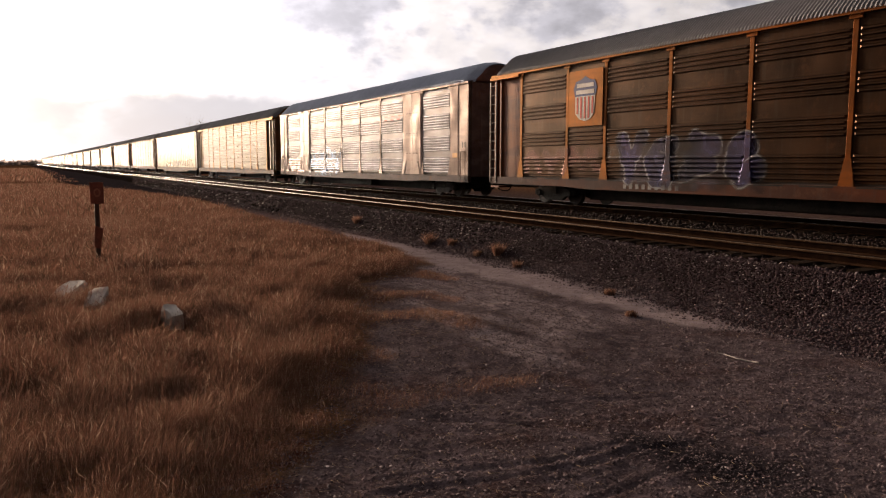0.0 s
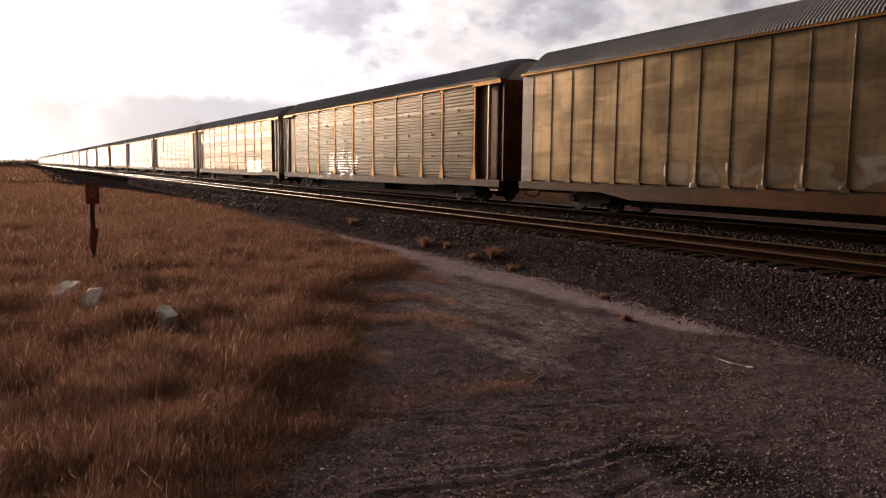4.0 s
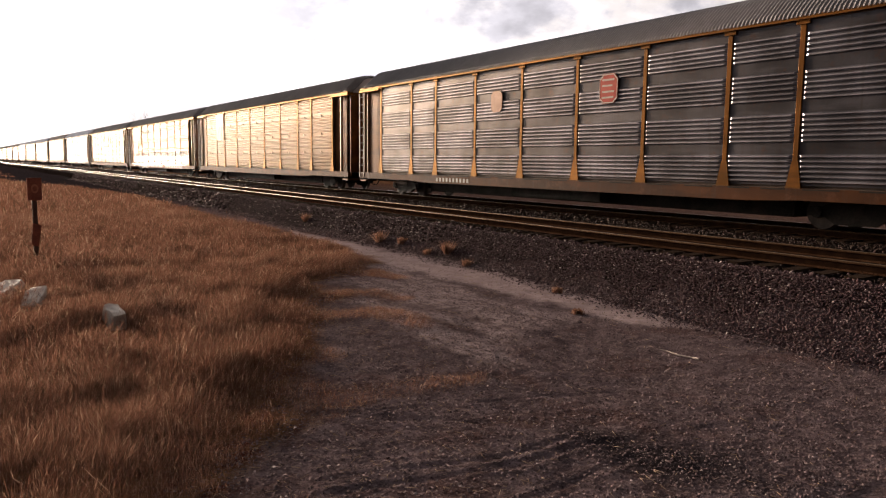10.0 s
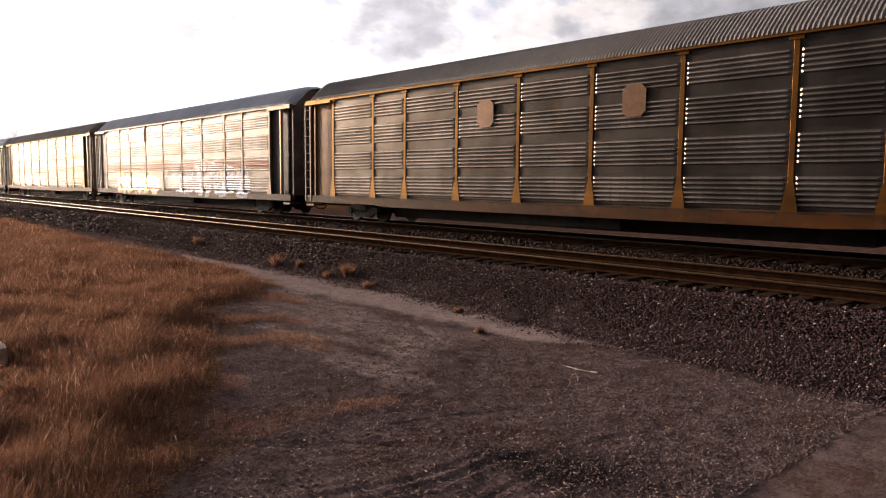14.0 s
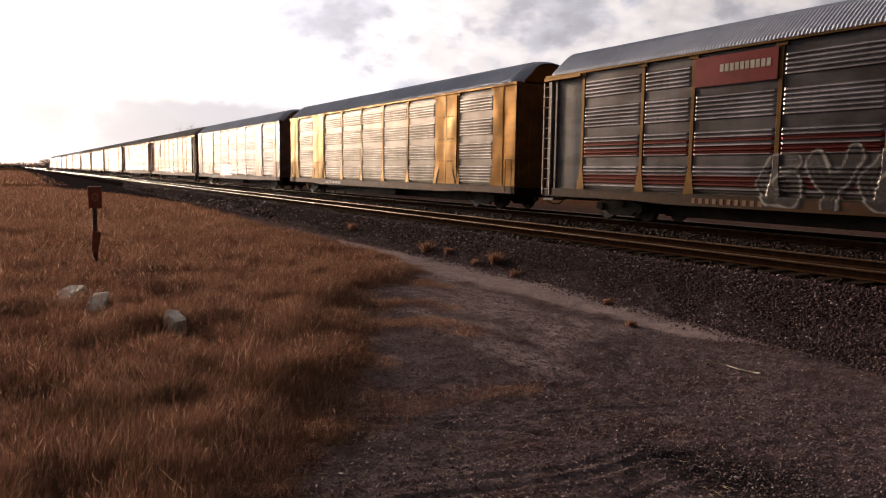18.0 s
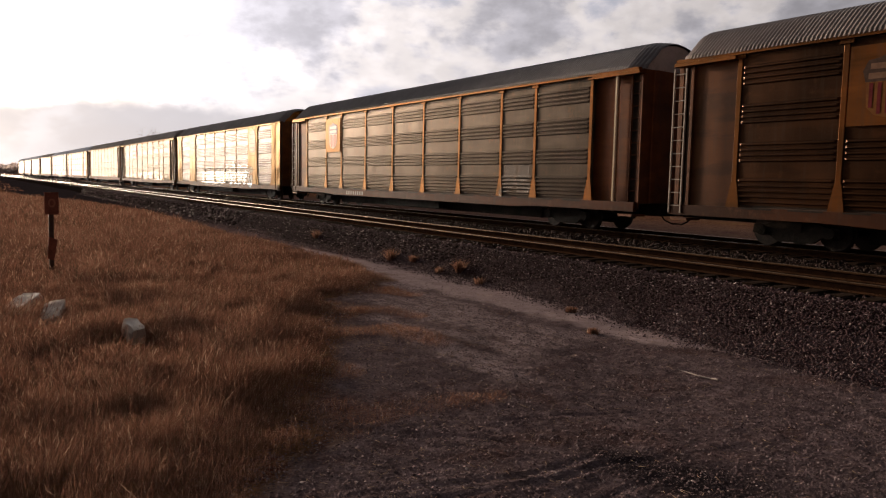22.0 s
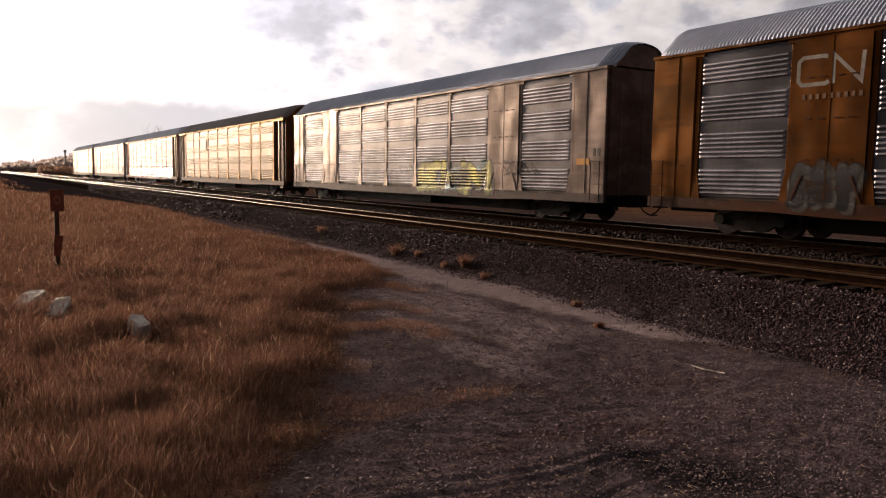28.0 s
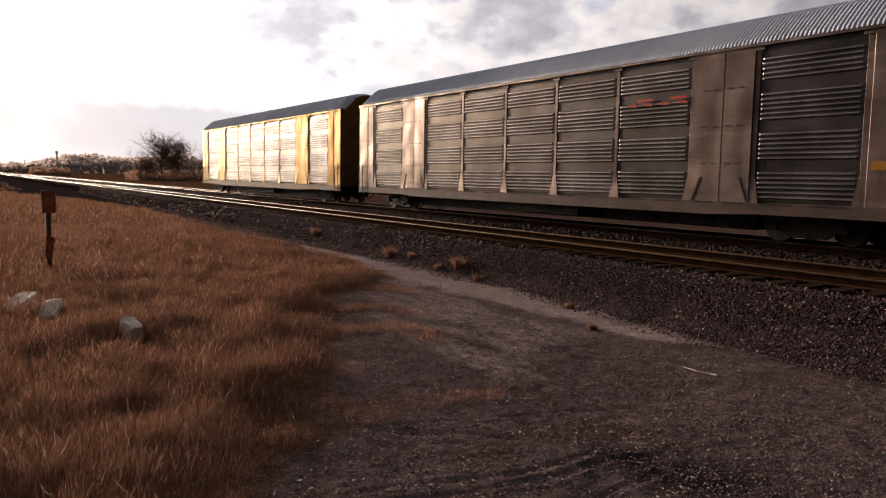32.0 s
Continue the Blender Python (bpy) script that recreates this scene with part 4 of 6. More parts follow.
# ---- graffiti: a thin film of sprayed paint laid over ribs and posts ----
GLYPHS = {
    "C": [[(1, 0.9), (0.55, 1), (0.1, 0.8), (0, 0.5), (0.1, 0.2), (0.55, 0), (1, 0.1)]], "R": [[(0, 0), (0, 1), (0.8, 1), (0.95, 0.75), (0.7, 0.5), (0, 0.5)], [(0.45, 0.5), (1, 0)]],
    "A": [[(0, 0), (0.2, 0.9), (0.5, 1.05), (0.8, 0.9), (1, 0)], [(0.15, 0.38), (0.85, 0.38)]], "B": [[(0, 0), (0, 1), (0.75, 1), (0.85, 0.75), (0.6, 0.52), (0, 0.52)], [(0.6, 0.52), (1, 0.3), (0.8, 0), (0, 0)]],
    "E": [[(1, 1), (0, 1), (0, 0), (1, 0)], [(0, 0.5), (0.8, 0.5)]], "N": [[(0, 0), (0, 1), (1, 0), (1, 1)]], "T": [[(0, 1), (1, 1)], [(0.5, 1), (0.5, 0)]], "H": [[(0, 0), (0, 1)], [(1, 0), (1, 1)], [(0, 0.5), (1, 0.5)]],
    "S": [[(1, 0.85), (0.7, 1), (0.2, 1), (0, 0.75), (0.25, 0.53), (0.8, 0.47), (1, 0.25), (0.75, 0), (0.2, 0), (0, 0.15)]], "U": [[(0, 1), (0, 0.25), (0.3, 0), (0.7, 0), (1, 0.25), (1, 1)]], "L": [[(0, 1), (0, 0), (0.9, 0)]],
    "Z": [[(0, 1), (1, 1), (0, 0), (1, 0)]], "O": [[(0.5, 1), (0.9, 0.8), (1, 0.5), (0.9, 0.2), (0.5, 0), (0.1, 0.2), (0, 0.5), (0.1, 0.8), (0.5, 1)]], "D": [[(0, 0), (0, 1), (0.6, 1), (1, 0.7), (1, 0.3), (0.6, 0), (0, 0)]],
    "M": [[(0, 0), (0, 1), (0.5, 0.35), (1, 1), (1, 0)]],
    # swollen forms that spell nothing: arch, loop, hook, bolt, fork, coil
    "a": [[(0, 0), (0.05, 0.7), (0.4, 1), (0.8, 0.8), (0.75, 0.3), (1, 0)]], "b": [[(0.1, 0), (0.3, 0.6), (0.1, 0.9), (0.55, 1), (0.9, 0.6), (0.45, 0.35), (0.2, 0.5)]],
    "c": [[(0.9, 0.9), (0.3, 0.95), (0, 0.5), (0.3, 0.1), (0.85, 0.05), (0.9, 0.45), (0.5, 0.45)]], "d": [[(0.2, 1), (0.9, 0.8), (0.2, 0.5), (0.95, 0.35), (0.1, 0)]],
    "e": [[(0.05, 1), (0.3, 0.45), (0.8, 0.55), (1, 1)], [(0.5, 0.5), (0.55, 0)]], "f": [[(0.5, 0.5), (0.75, 0.6), (0.6, 0.9), (0.2, 0.8), (0.1, 0.35), (0.5, 0), (1, 0.15)]],
}


def segment(px, py, a, b):
    """Distance from points to a straight stroke."""
    dx, dy = b[0] - a[0], b[1] - a[1]
    t = np.clip(((px - a[0]) * dx + (py - a[1]) * dy) / (dx * dx + dy * dy + 1e-9), 0, 1)
    return np.hypot(px - a[0] - t * dx, py - a[1] - t * dy)


def lettered(u, v, high, shapes, wide, seed, thick, loose):
    """Signed distance in metres to a row of swollen letters, and the number of the letter that is nearest."""
    rng = random.Random(seed)
    best, which = np.full(u.shape, 9.0), np.zeros(u.shape)
    step = wide / len(shapes)
    for i, s in enumerate(shapes):
        tilt, rise, grow = rng.uniform(-1, 1) * 0.14 * loose, rng.uniform(-0.10, 0.10) * high * loose, 1 + rng.uniform(-0.12, 0.16) * loose
        w, h = step * 0.98 - 2 * thick, (high - 2 * thick) * grow
        du, dv = u - (step * (i + 0.5)), v - high * 0.5 - rise
        a, b = du * math.cos(tilt) - dv * math.sin(tilt), du * math.sin(tilt) + dv * math.cos(tilt)
        lean = 0.12 * loose * b
        d = np.full(u.shape, 9.0)
        for line in GLYPHS[s]:
            pts = [((p - 0.5) * w, (q - 0.5) * h) for p, q in line]
            for p, q in zip(pts, pts[1:]):
                d = np.minimum(d, segment(a - lean, b, p, q))
        d = d - thick
        which = np.where(d < best, i, which)
        best = np.minimum(best, d)
    return best, which


def over(rgba, color, alpha):
    """Lays one colour of paint over what is there."""
    a = np.clip(alpha, 0, 1)[..., None]
    color = np.broadcast_to(np.asarray(color, float), rgba.shape[:-1] + (3,))
    total = a + rgba[..., 3:] * (1 - a)
    rgb = (color * a + rgba[..., :3] * rgba[..., 3:] * (1 - a)) / np.maximum(total, 1e-6)
    return np.concatenate([rgb, total], -1)


def piece(Y, Z, box, shapes="", low=None, high=None, line=None, cloud=None, shadow=None, thick=0.16, seed=1, strength=0.85, tone=0.55, loose=1.0, edge=0.05, scrawl=None, curls=5):
    """One graffiti piece: a cloud behind, a shadow, swollen letters with outline and shine; or a thin scrawl."""
    y0, y1, z0, z1 = box
    u, v = y1 - Y, Z - z0
    bend = lambda q, k: 0.10 * loose * (lattice(u + 3 * seed, v + seed, 1.1, k) - 0.5) + 0.05 * loose * (lattice(u, v, 2.7, k + 1) - 0.5)
    wu, wv = u + 2 * bend(u, 50 + seed), v + 2 * bend(v, 80 + seed)
    rgba = np.zeros(Y.shape + (4,))
    wide, tall = y1 - y0, z1 - z0
    soft = lambda d, w: np.clip(0.5 - d / w, 0, 1)
    if cloud:
        inside = np.minimum(np.minimum(u, wide - u), np.minimum(v + 0.1, tall - v))
        d = 0.16 - inside + 0.7 * (lattice(u + seed, v, 1.0, 60 + seed) - 0.4) + 0.3 * (lattice(u, v, 3.0, 61) - 0.5)
        tone = lattice(u, v, 1.6, 62 + seed)[..., None]
        rgba = over(rgba, np.array(cloud[0]) * (1 - tone) + np.array(cloud[1]) * tone, 0.85 * soft(d, 0.25))
    if shapes:
        d, which = lettered(wu, wv, tall, shapes, wide, seed, thick, loose)
        if shadow:
            ds, _ = lettered(wu - 0.11, wv + 0.10, tall, shapes, wide, seed, thick, loose)
            rgba = over(rgba, shadow, soft(ds - edge, 0.05))
        rgba = over(rgba, line, soft(d - edge, 0.05))
        mix = np.clip(v / tall + 0.5 * (lattice(u, v, 2.2, 63 + seed) - 0.5), 0, 1)[..., None]
        other = (which % 2)[..., None] * 0.18
        fill = (np.array(low) * (1 - mix) + np.array(high) * mix) * (1 - other)
        rgba = over(rgba, fill, soft(d, 0.04))
        shine = np.abs(d + 0.62 * thick) - 0.012
        rgba = over(rgba, np.minimum(np.array(high) * 1.4 + 0.08, 0.75), 0.6 * soft(shine, 0.04) * (lattice(u, v, 1.9, 64 + seed) > 0.55))
        # where one letter covers the next
        step = np.abs(np.diff(which, axis=1, prepend=which[:, :1])) + np.abs(np.diff(which, axis=0, prepend=which[:1]))
        rgba = over(rgba, line, 0.9 * (step > 0) * (d < 0))
    if scrawl:
        rng = random.Random(seed * 13 + 5)
        d = np.full(Y.shape, 9.0)
        x = 0.1
        for _ in range(curls):
            w, h, ph = wide / curls, tall * rng.uniform(0.5, 0.95), rng.uniform(0, 6.3)
            pts = [(x + w * (0.5 + 0.62 * math.sin(a * rng.choice((1, 1, 2)) + ph) * (0.5 + 0.5 * a / 6.3)), tall * 0.5 + 0.5 * h * math.cos(a * 1.35 + ph)) for a in np.linspace(0, 6.3, 12)]
            for p, q in zip(pts, pts[1:]):
                d = np.minimum(d, segment(u, v, p, q))
            x += w
        rgba = over(rgba, scrawl, soft(d - edge * 0.5, 0.045))
    worn = 0.72 + 0.4 * lattice(Y, Z, 5.0, 66) - 0.25 * (lattice(Y * 0.4, Z, 9.0, 67) > 0.72)
    rgba[..., :3] *= tone
    rgba[..., 3] *= np.clip(strength * worn, 0, 1)
    return rgba


def spray_material():
    m, n = fresh("sprayed_paint")
    tone = n.add("ShaderNodeAttribute")
    tone.attribute_name = "paint"
    at = n.add("ShaderNodeTexCoord").outputs["Object"]
    c = n.mix(n.math("MULTIPLY", n.ramp(n.noise(n.stretch(at, (1.0, 2.0, 0.4)), 3.0, 6.0), 0.45, 0.75), 0.4), tone.outputs["Color"], (0.06, 0.045, 0.035))
    b = finish(n, c, n.math("ADD", 0.34, n.math("MULTIPLY", n.noise(at, 9.0), 0.16)), 0.6, n.noise(at, 30.0), 0.002, 0.3)
    n.set(b.inputs["Alpha"], tone.outputs["Alpha"])
    return m


SPRAY = spray_material()


def side_depth(Y, Z, kind, ribs, d, gusset, split):
    """How far the side stands out at each point."""
    if kind == "smooth":
        out = np.where(np.abs((Y + 12.45 + 0.55) % 1.1 - 0.55) < 0.05, 0.02, 0.0)
        out = np.where((np.abs((Y + 12.45 + 0.55) % 1.1 - 0.55) < 0.15) & (Z < 1.08), 0.086, out)
        return np.where(Z < 1.0, 0.09, out)
    out = np.zeros(Y.shape)
    for r in RIBS[ribs]:
        if any(lo + 0.062 < r < hi - 0.072 for lo, hi in zip((1.03, *split), (*split, 4.84))):
            out = np.maximum(out, d * np.clip((0.046 - np.abs(Z - r)) / 0.03, 0, 1))
    gap = np.min([np.abs(Y - p) for p in POSTS], 0)
    out = out * np.clip((gap - 0.085) / (2 * d), 0, 1)
    for k in (1, 7):
        if kind == "plate":
            out = np.where((Y > POSTS[k] + 0.06) & (Y < POSTS[k + 1] - 0.06), 0.06, out)
    if kind == "plate":
        out = np.where(np.abs(Y) > 11.58, 0.062, out)
    post = np.where(gap < 0.09, 0.029, 0.0)
    if gusset:
        flare = 0.21 - 0.13 * np.clip((Z - 0.9) / 0.72, 0, 1)
        post = np.where((gap < flare + 0.02) & (Z < 1.65), 0.060 - 0.024 * np.clip((Z - 0.9) / 0.72, 0, 1), post)
    out = np.maximum(out, post)
    return np.where(Z < 1.0, 0.092, out)


def graffiti(car, works, kind, ribs, d, gusset, split):
    """Each work becomes one film of paint that follows the side."""
    for work in works:
        y0, y1, z0, z1 = work["box"]
        y0, y1 = max(y0 - 0.25, -13.4), min(y1 + 0.25, 13.4)
        if kind == "rack":
            y0, y1 = max(y0, -11.6), min(y1, 11.6)
        z0, z1 = max(z0 - 0.15, 0.72), z1 + 0.3
        ys = set(np.round(np.arange(y0, y1, 0.042), 3))
        zs = {z0, z1, 0.975, 1.002}
        if kind != "smooth":
            for p in POSTS:
                ys |= {q for q in (p - 0.091, p - 0.089, p + 0.089, p + 0.091, p - 0.085, p + 0.085, p - 0.085 - 2 * d, p + 0.085 + 2 * d) if y0 < q < y1}
            for r in RIBS[ribs]:
                zs |= {r + q for q in (-0.046, -0.016, 0.016, 0.046)}
        ys, zs = np.array(sorted(ys)), sorted(q for q in zs if z0 <= q <= z1)
        fill = []
        for a, b in zip(zs, zs[1:]):
            fill += list(np.linspace(a, b, max(1, int(math.ceil((b - a) / 0.034))), endpoint=False))
        zs = np.array(fill + [z1])
        Y, Z = np.meshgrid(ys, zs, indexing="ij")
        X = SIDE - side_depth(Y, Z, kind, ribs, d, gusset, split) - 0.005
        rgba = piece(Y, Z, **work)
        idx = np.arange(Y.size).reshape(Y.shape)
        faces = np.stack([idx[:-1, :-1], idx[:-1, 1:], idx[1:, 1:], idx[1:, :-1]], -1).reshape(-1, 4)
        alpha = rgba[..., 3].ravel()
        faces = faces[alpha[faces].max(1) > 0.03]
        if not len(faces):
            continue
        used = np.unique(faces)
        remap = np.zeros(Y.size, int)
        remap[used] = np.arange(len(used))
        me = fast_mesh("graffiti", np.stack([X, Y, Z], -1).reshape(-1, 3)[used], remap[faces], SPRAY)
        layer = me.color_attributes.new("paint", "FLOAT_COLOR", "POINT")
        layer.data.foreach_set("color", rgba.reshape(-1, 4)[used].astype(np.float32).ravel())
        part("graffiti", me, car, work.get("label", ""))


def art(y0, y1, z0, z1, shapes="", **more):
    return dict(box=(y0, y1, z0, z1), shapes=shapes, **more)


CHALK, SOOT = (0.50, 0.48, 0.46), (0.025, 0.02, 0.025)
ART = {
    0: [art(0.8, 6.4, 0.80, 2.35, "ecdf", low=(0.03, 0.03, 0.11), high=(0.09, 0.07, 0.17), line=CHALK, cloud=((0.10, 0.06, 0.05), (0.06, 0.05, 0.10)), thick=0.24, seed=1, tone=0.8, edge=0.045),
        art(5.7, 6.9, 1.5, 2.2, scrawl=CHALK, seed=2, curls=4, strength=0.6, edge=0.03), art(7.0, 11.3, 1.12, 1.95, "aeba", low=(0.26, 0.07, 0.05), high=(0.34, 0.13, 0.09), line=(0.40, 0.22, 0.16), thick=0.11, seed=3, strength=0.55)],
    1: [art(1.4, 7.1, 0.80, 2.3, "bade", low=(0.03, 0.13, 0.33), high=(0.05, 0.20, 0.42), line=(0.03, 0.06, 0.14), cloud=((0.04, 0.14, 0.30), (0.10, 0.16, 0.22)), thick=0.2, seed=4, strength=0.8, tone=0.8),
        art(0.6, 2.2, 1.6, 2.6, scrawl=SOOT, seed=5, curls=3, strength=0.75), art(8.0, 13.0, 0.85, 2.0, "befaf", low=(0.36, 0.12, 0.10), high=(0.42, 0.26, 0.20), line=(0.20, 0.08, 0.08), thick=0.11, seed=6, strength=0.55)],
    3: [art(-11.2, -4.4, 1.10, 2.0, scrawl=(0.05, 0.035, 0.03), seed=7, curls=7, strength=0.85, edge=0.07), art(-4.2, 0.6, 1.05, 1.85, "bace", low=(0.42, 0.38, 0.33), high=(0.52, 0.47, 0.42), line=(0.34, 0.29, 0.25), thick=0.1, seed=8, strength=0.6),
        art(0.9, 6.5, 1.05, 1.7, "cbeba", low=(0.40, 0.34, 0.28), high=(0.50, 0.44, 0.36), line=(0.26, 0.2, 0.16), thick=0.09, seed=9, strength=0.5)],
    4: [art(0.6, 5.2, 0.8, 2.3, "bfe", low=(0.06, 0.06, 0.065), high=(0.08, 0.08, 0.085), line=(0.46, 0.45, 0.43), thick=0.14, seed=10, edge=0.05, strength=0.8), art(2.0, 6.6, 3.9, 4.6, scrawl=CHALK, seed=11, curls=5, strength=0.7, edge=0.03)],
    5: [art(-9.3, -4.9, 0.92, 1.92, "ZONED", low=(0.40, 0.36, 0.31), high=(0.46, 0.42, 0.36), line=(0.42, 0.38, 0.33), shadow=(0.12, 0.07, 0.05), thick=0.13, seed=12, loose=0.0, edge=0.0, strength=0.85),
        art(-11.0, -9.0, 1.2, 1.9, scrawl=(0.34, 0.28, 0.22), seed=13, curls=4, strength=0.5, edge=0.03), art(8.2, 11.2, 1.0, 1.7, "dbc", low=(0.34, 0.28, 0.22), high=(0.4, 0.34, 0.28), line=(0.22, 0.16, 0.12), thick=0.1, seed=14, strength=0.4)],
    7: [art(2.2, 9.2, 0.80, 2.0, "abcbcb", low=(0.04, 0.08, 0.20), high=(0.10, 0.17, 0.30), line=(0.20, 0.22, 0.28), cloud=((0.07, 0.11, 0.20), (0.16, 0.15, 0.16)), thick=0.12, seed=15, strength=0.8),
        art(-1.9, 1.9, 0.82, 2.2, "cdb", low=(0.10, 0.09, 0.07), high=(0.14, 0.13, 0.10), line=(0.46, 0.44, 0.38), thick=0.13, seed=16, strength=0.75), art(-9.4, -2.4, 0.82, 2.0, "ebcbe", low=(0.36, 0.30, 0.26), high=(0.44, 0.38, 0.34), line=(0.08, 0.06, 0.06), thick=0.2, seed=17, strength=0.5)],
    10: [art(3.5, 10.3, 0.78, 2.0, "HUSLE", low=(0.08, 0.035, 0.04), high=(0.20, 0.085, 0.09), line=(0.30, 0.20, 0.18), shadow=SOOT, cloud=((0.05, 0.06, 0.12), (0.15, 0.13, 0.13)), thick=0.20, seed=18, strength=0.92, edge=0.05),
         art(-2.3, 3.3, 0.74, 2.15, "CRAB", low=(0.08, 0.035, 0.035), high=(0.23, 0.095, 0.095), line=(0.30, 0.20, 0.18), shadow=SOOT, cloud=((0.05, 0.06, 0.14), (0.15, 0.13, 0.13)), thick=0.24, seed=19, strength=0.92, edge=0.05),
         art(-9.6, -2.9, 0.74, 2.3, "CENTHS", low=(0.09, 0.035, 0.04), high=(0.25, 0.10, 0.10), line=(0.30, 0.20, 0.18), shadow=SOOT, cloud=((0.05, 0.07, 0.15), (0.15, 0.13, 0.13)), thick=0.22, seed=20, strength=0.92, edge=0.05),
         art(-11.5, -9.4, 0.78, 2.3, cloud=((0.07, 0.10, 0.19), (0.34, 0.30, 0.28)), seed=44, strength=0.85), art(10.2, 11.5, 0.8, 1.9, cloud=((0.06, 0.09, 0.18), (0.20, 0.20, 0.24)), seed=45, strength=0.8)],
    12: [art(2.0, 9.3, 0.76, 2.0, "cadebc", low=(0.62, 0.16, 0.02), high=(0.70, 0.46, 0.03), line=(0.30, 0.06, 0.015), shadow=(0.34, 0.12, 0.02), thick=0.13, seed=21, strength=0.95, tone=0.95, loose=1.6),
         art(-3.4, 0.8, 0.76, 2.4, cloud=((0.28, 0.24, 0.22), (0.10, 0.16, 0.30)), seed=22, strength=0.7), art(-9.6, -3.0, 0.76, 2.5, "cadc", low=(0.10, 0.15, 0.30), high=(0.22, 0.26, 0.36), line=CHALK, shadow=SOOT, thick=0.22, seed=23, strength=0.85)],
    13: [art(-0.4, 3.2, 0.98, 1.75, "efa", low=(0.20, 0.14, 0.09), high=(0.26, 0.18, 0.12), line=(0.40, 0.32, 0.24), thick=0.09, seed=24, strength=0.55), art(-7.8, -4.6, 0.95, 1.8, scrawl=SOOT, seed=25, curls=4, strength=0.8),
         art(-4.2, -1.2, 0.98, 1.6, scrawl=(0.06, 0.04, 0.03), seed=26, curls=5, strength=0.7, edge=0.035), art(3.6, 8.8, 1.0, 1.65, "ecadc", low=(0.30, 0.22, 0.16), high=(0.36, 0.28, 0.22), line=(0.22, 0.15, 0.1), thick=0.1, seed=27, strength=0.45)],
    14: [art(-0.9, 4.7, 0.78, 2.25, "cecb", low=(0.05, 0.05, 0.055), high=(0.12, 0.115, 0.12), line=(0.50, 0.49, 0.48), shadow=SOOT, thick=0.2, seed=28, strength=0.9, tone=0.8, edge=0.05),
         art(-9.4, -3.8, 0.78, 2.2, "dbad", low=(0.05, 0.055, 0.06), high=(0.13, 0.135, 0.145), line=(0.36, 0.36, 0.355), shadow=SOOT, thick=0.2, seed=29, strength=0.88, tone=0.7),
         art(-2.4, -0.6, 0.8, 1.7, scrawl=CHALK, seed=30, curls=3, strength=0.6)],
    16: [art(0.4, 4.0, 0.80, 1.95, "adea", low=(0.34, 0.12, 0.03), high=(0.48, 0.22, 0.08), line=(0.16, 0.07, 0.05), cloud=((0.05, 0.09, 0.12), (0.14, 0.08, 0.05)), thick=0.16, seed=31, strength=0.85)],
    17: [art(-2.0, 1.2, 1.02, 1.75, "edc", low=(0.10, 0.08, 0.07), high=(0.13, 0.11, 0.10), line=(0.32, 0.29, 0.26), thick=0.07, seed=32, strength=0.55, edge=0.03), art(-11.4, -8.9, 1.1, 1.9, scrawl=CHALK, seed=33, curls=3, strength=0.55)],
    18: [art(-8.6, -6.9, 1.0, 2.1, "df", low=(0.10, 0.09, 0.085), high=(0.13, 0.12, 0.11), line=(0.34, 0.31, 0.29), thick=0.12, seed=34, strength=0.65)],
    19: [art(-2.5, 4.8, 0.82, 2.15, "aeacfb", low=(0.26, 0.26, 0.15), high=(0.42, 0.40, 0.26), line=SOOT, cloud=((0.14, 0.24, 0.30), (0.24, 0.30, 0.26)), thick=0.15, seed=35, strength=0.8),
         art(-8.0, -2.9, 0.80, 2.25, "acec", low=(0.14, 0.24, 0.32), high=(0.36, 0.36, 0.26), line=SOOT, thick=0.18, seed=36, strength=0.8)],
    20: [art(-8.4, 3.4, 0.95, 1.9, "ecfceafc", low=(0.13, 0.115, 0.11), high=(0.16, 0.145, 0.135), line=(0.26, 0.235, 0.22), thick=0.11, seed=37, strength=0.5)],
    22: [art(7.0, 8.7, 0.88, 1.95, "cae", low=(0.04, 0.045, 0.06), high=(0.20, 0.20, 0.21), line=(0.03, 0.03, 0.03), shadow=(0.24, 0.23, 0.22), thick=0.13, seed=38, edge=0.03, strength=0.85)],
    23: [art(-7.2, -1.6, 0.78, 2.1, "EHM", low=(0.22, 0.24, 0.05), high=(0.50, 0.46, 0.08), line=SOOT, shadow=(0.03, 0.025, 0.02), cloud=((0.18, 0.36, 0.42), (0.30, 0.38, 0.40)), thick=0.2, seed=39, strength=0.95, tone=0.85, loose=0.7),
         art(-9.8, -7.8, 1.5, 2.1, scrawl=SOOT, seed=40, curls=4, strength=0.85), art(-1.2, 0.2, 1.5, 2.0, scrawl=SOOT, seed=41, curls=3, strength=0.8, edge=0.03)],
    25: [art(-11.3, -0.2, 0.72, 2.05, "acdfecbd", low=(0.07, 0.022, 0.02), high=(0.15, 0.05, 0.04), line=(0.50, 0.46, 0.44), shadow=SOOT, cloud=((0.17, 0.04, 0.028), (0.09, 0.028, 0.025)), thick=0.10, seed=42, strength=0.92, loose=2.2, edge=0.035),
         art(-0.2, 11.3, 0.74, 2.0, "cfadcdba", low=(0.20, 0.07, 0.045), high=(0.30, 0.14, 0.09), line=(0.50, 0.44, 0.38), cloud=((0.22, 0.09, 0.05), (0.15, 0.06, 0.04)), thick=0.09, seed=43, strength=0.8, loose=2.0, edge=0.03)],
}


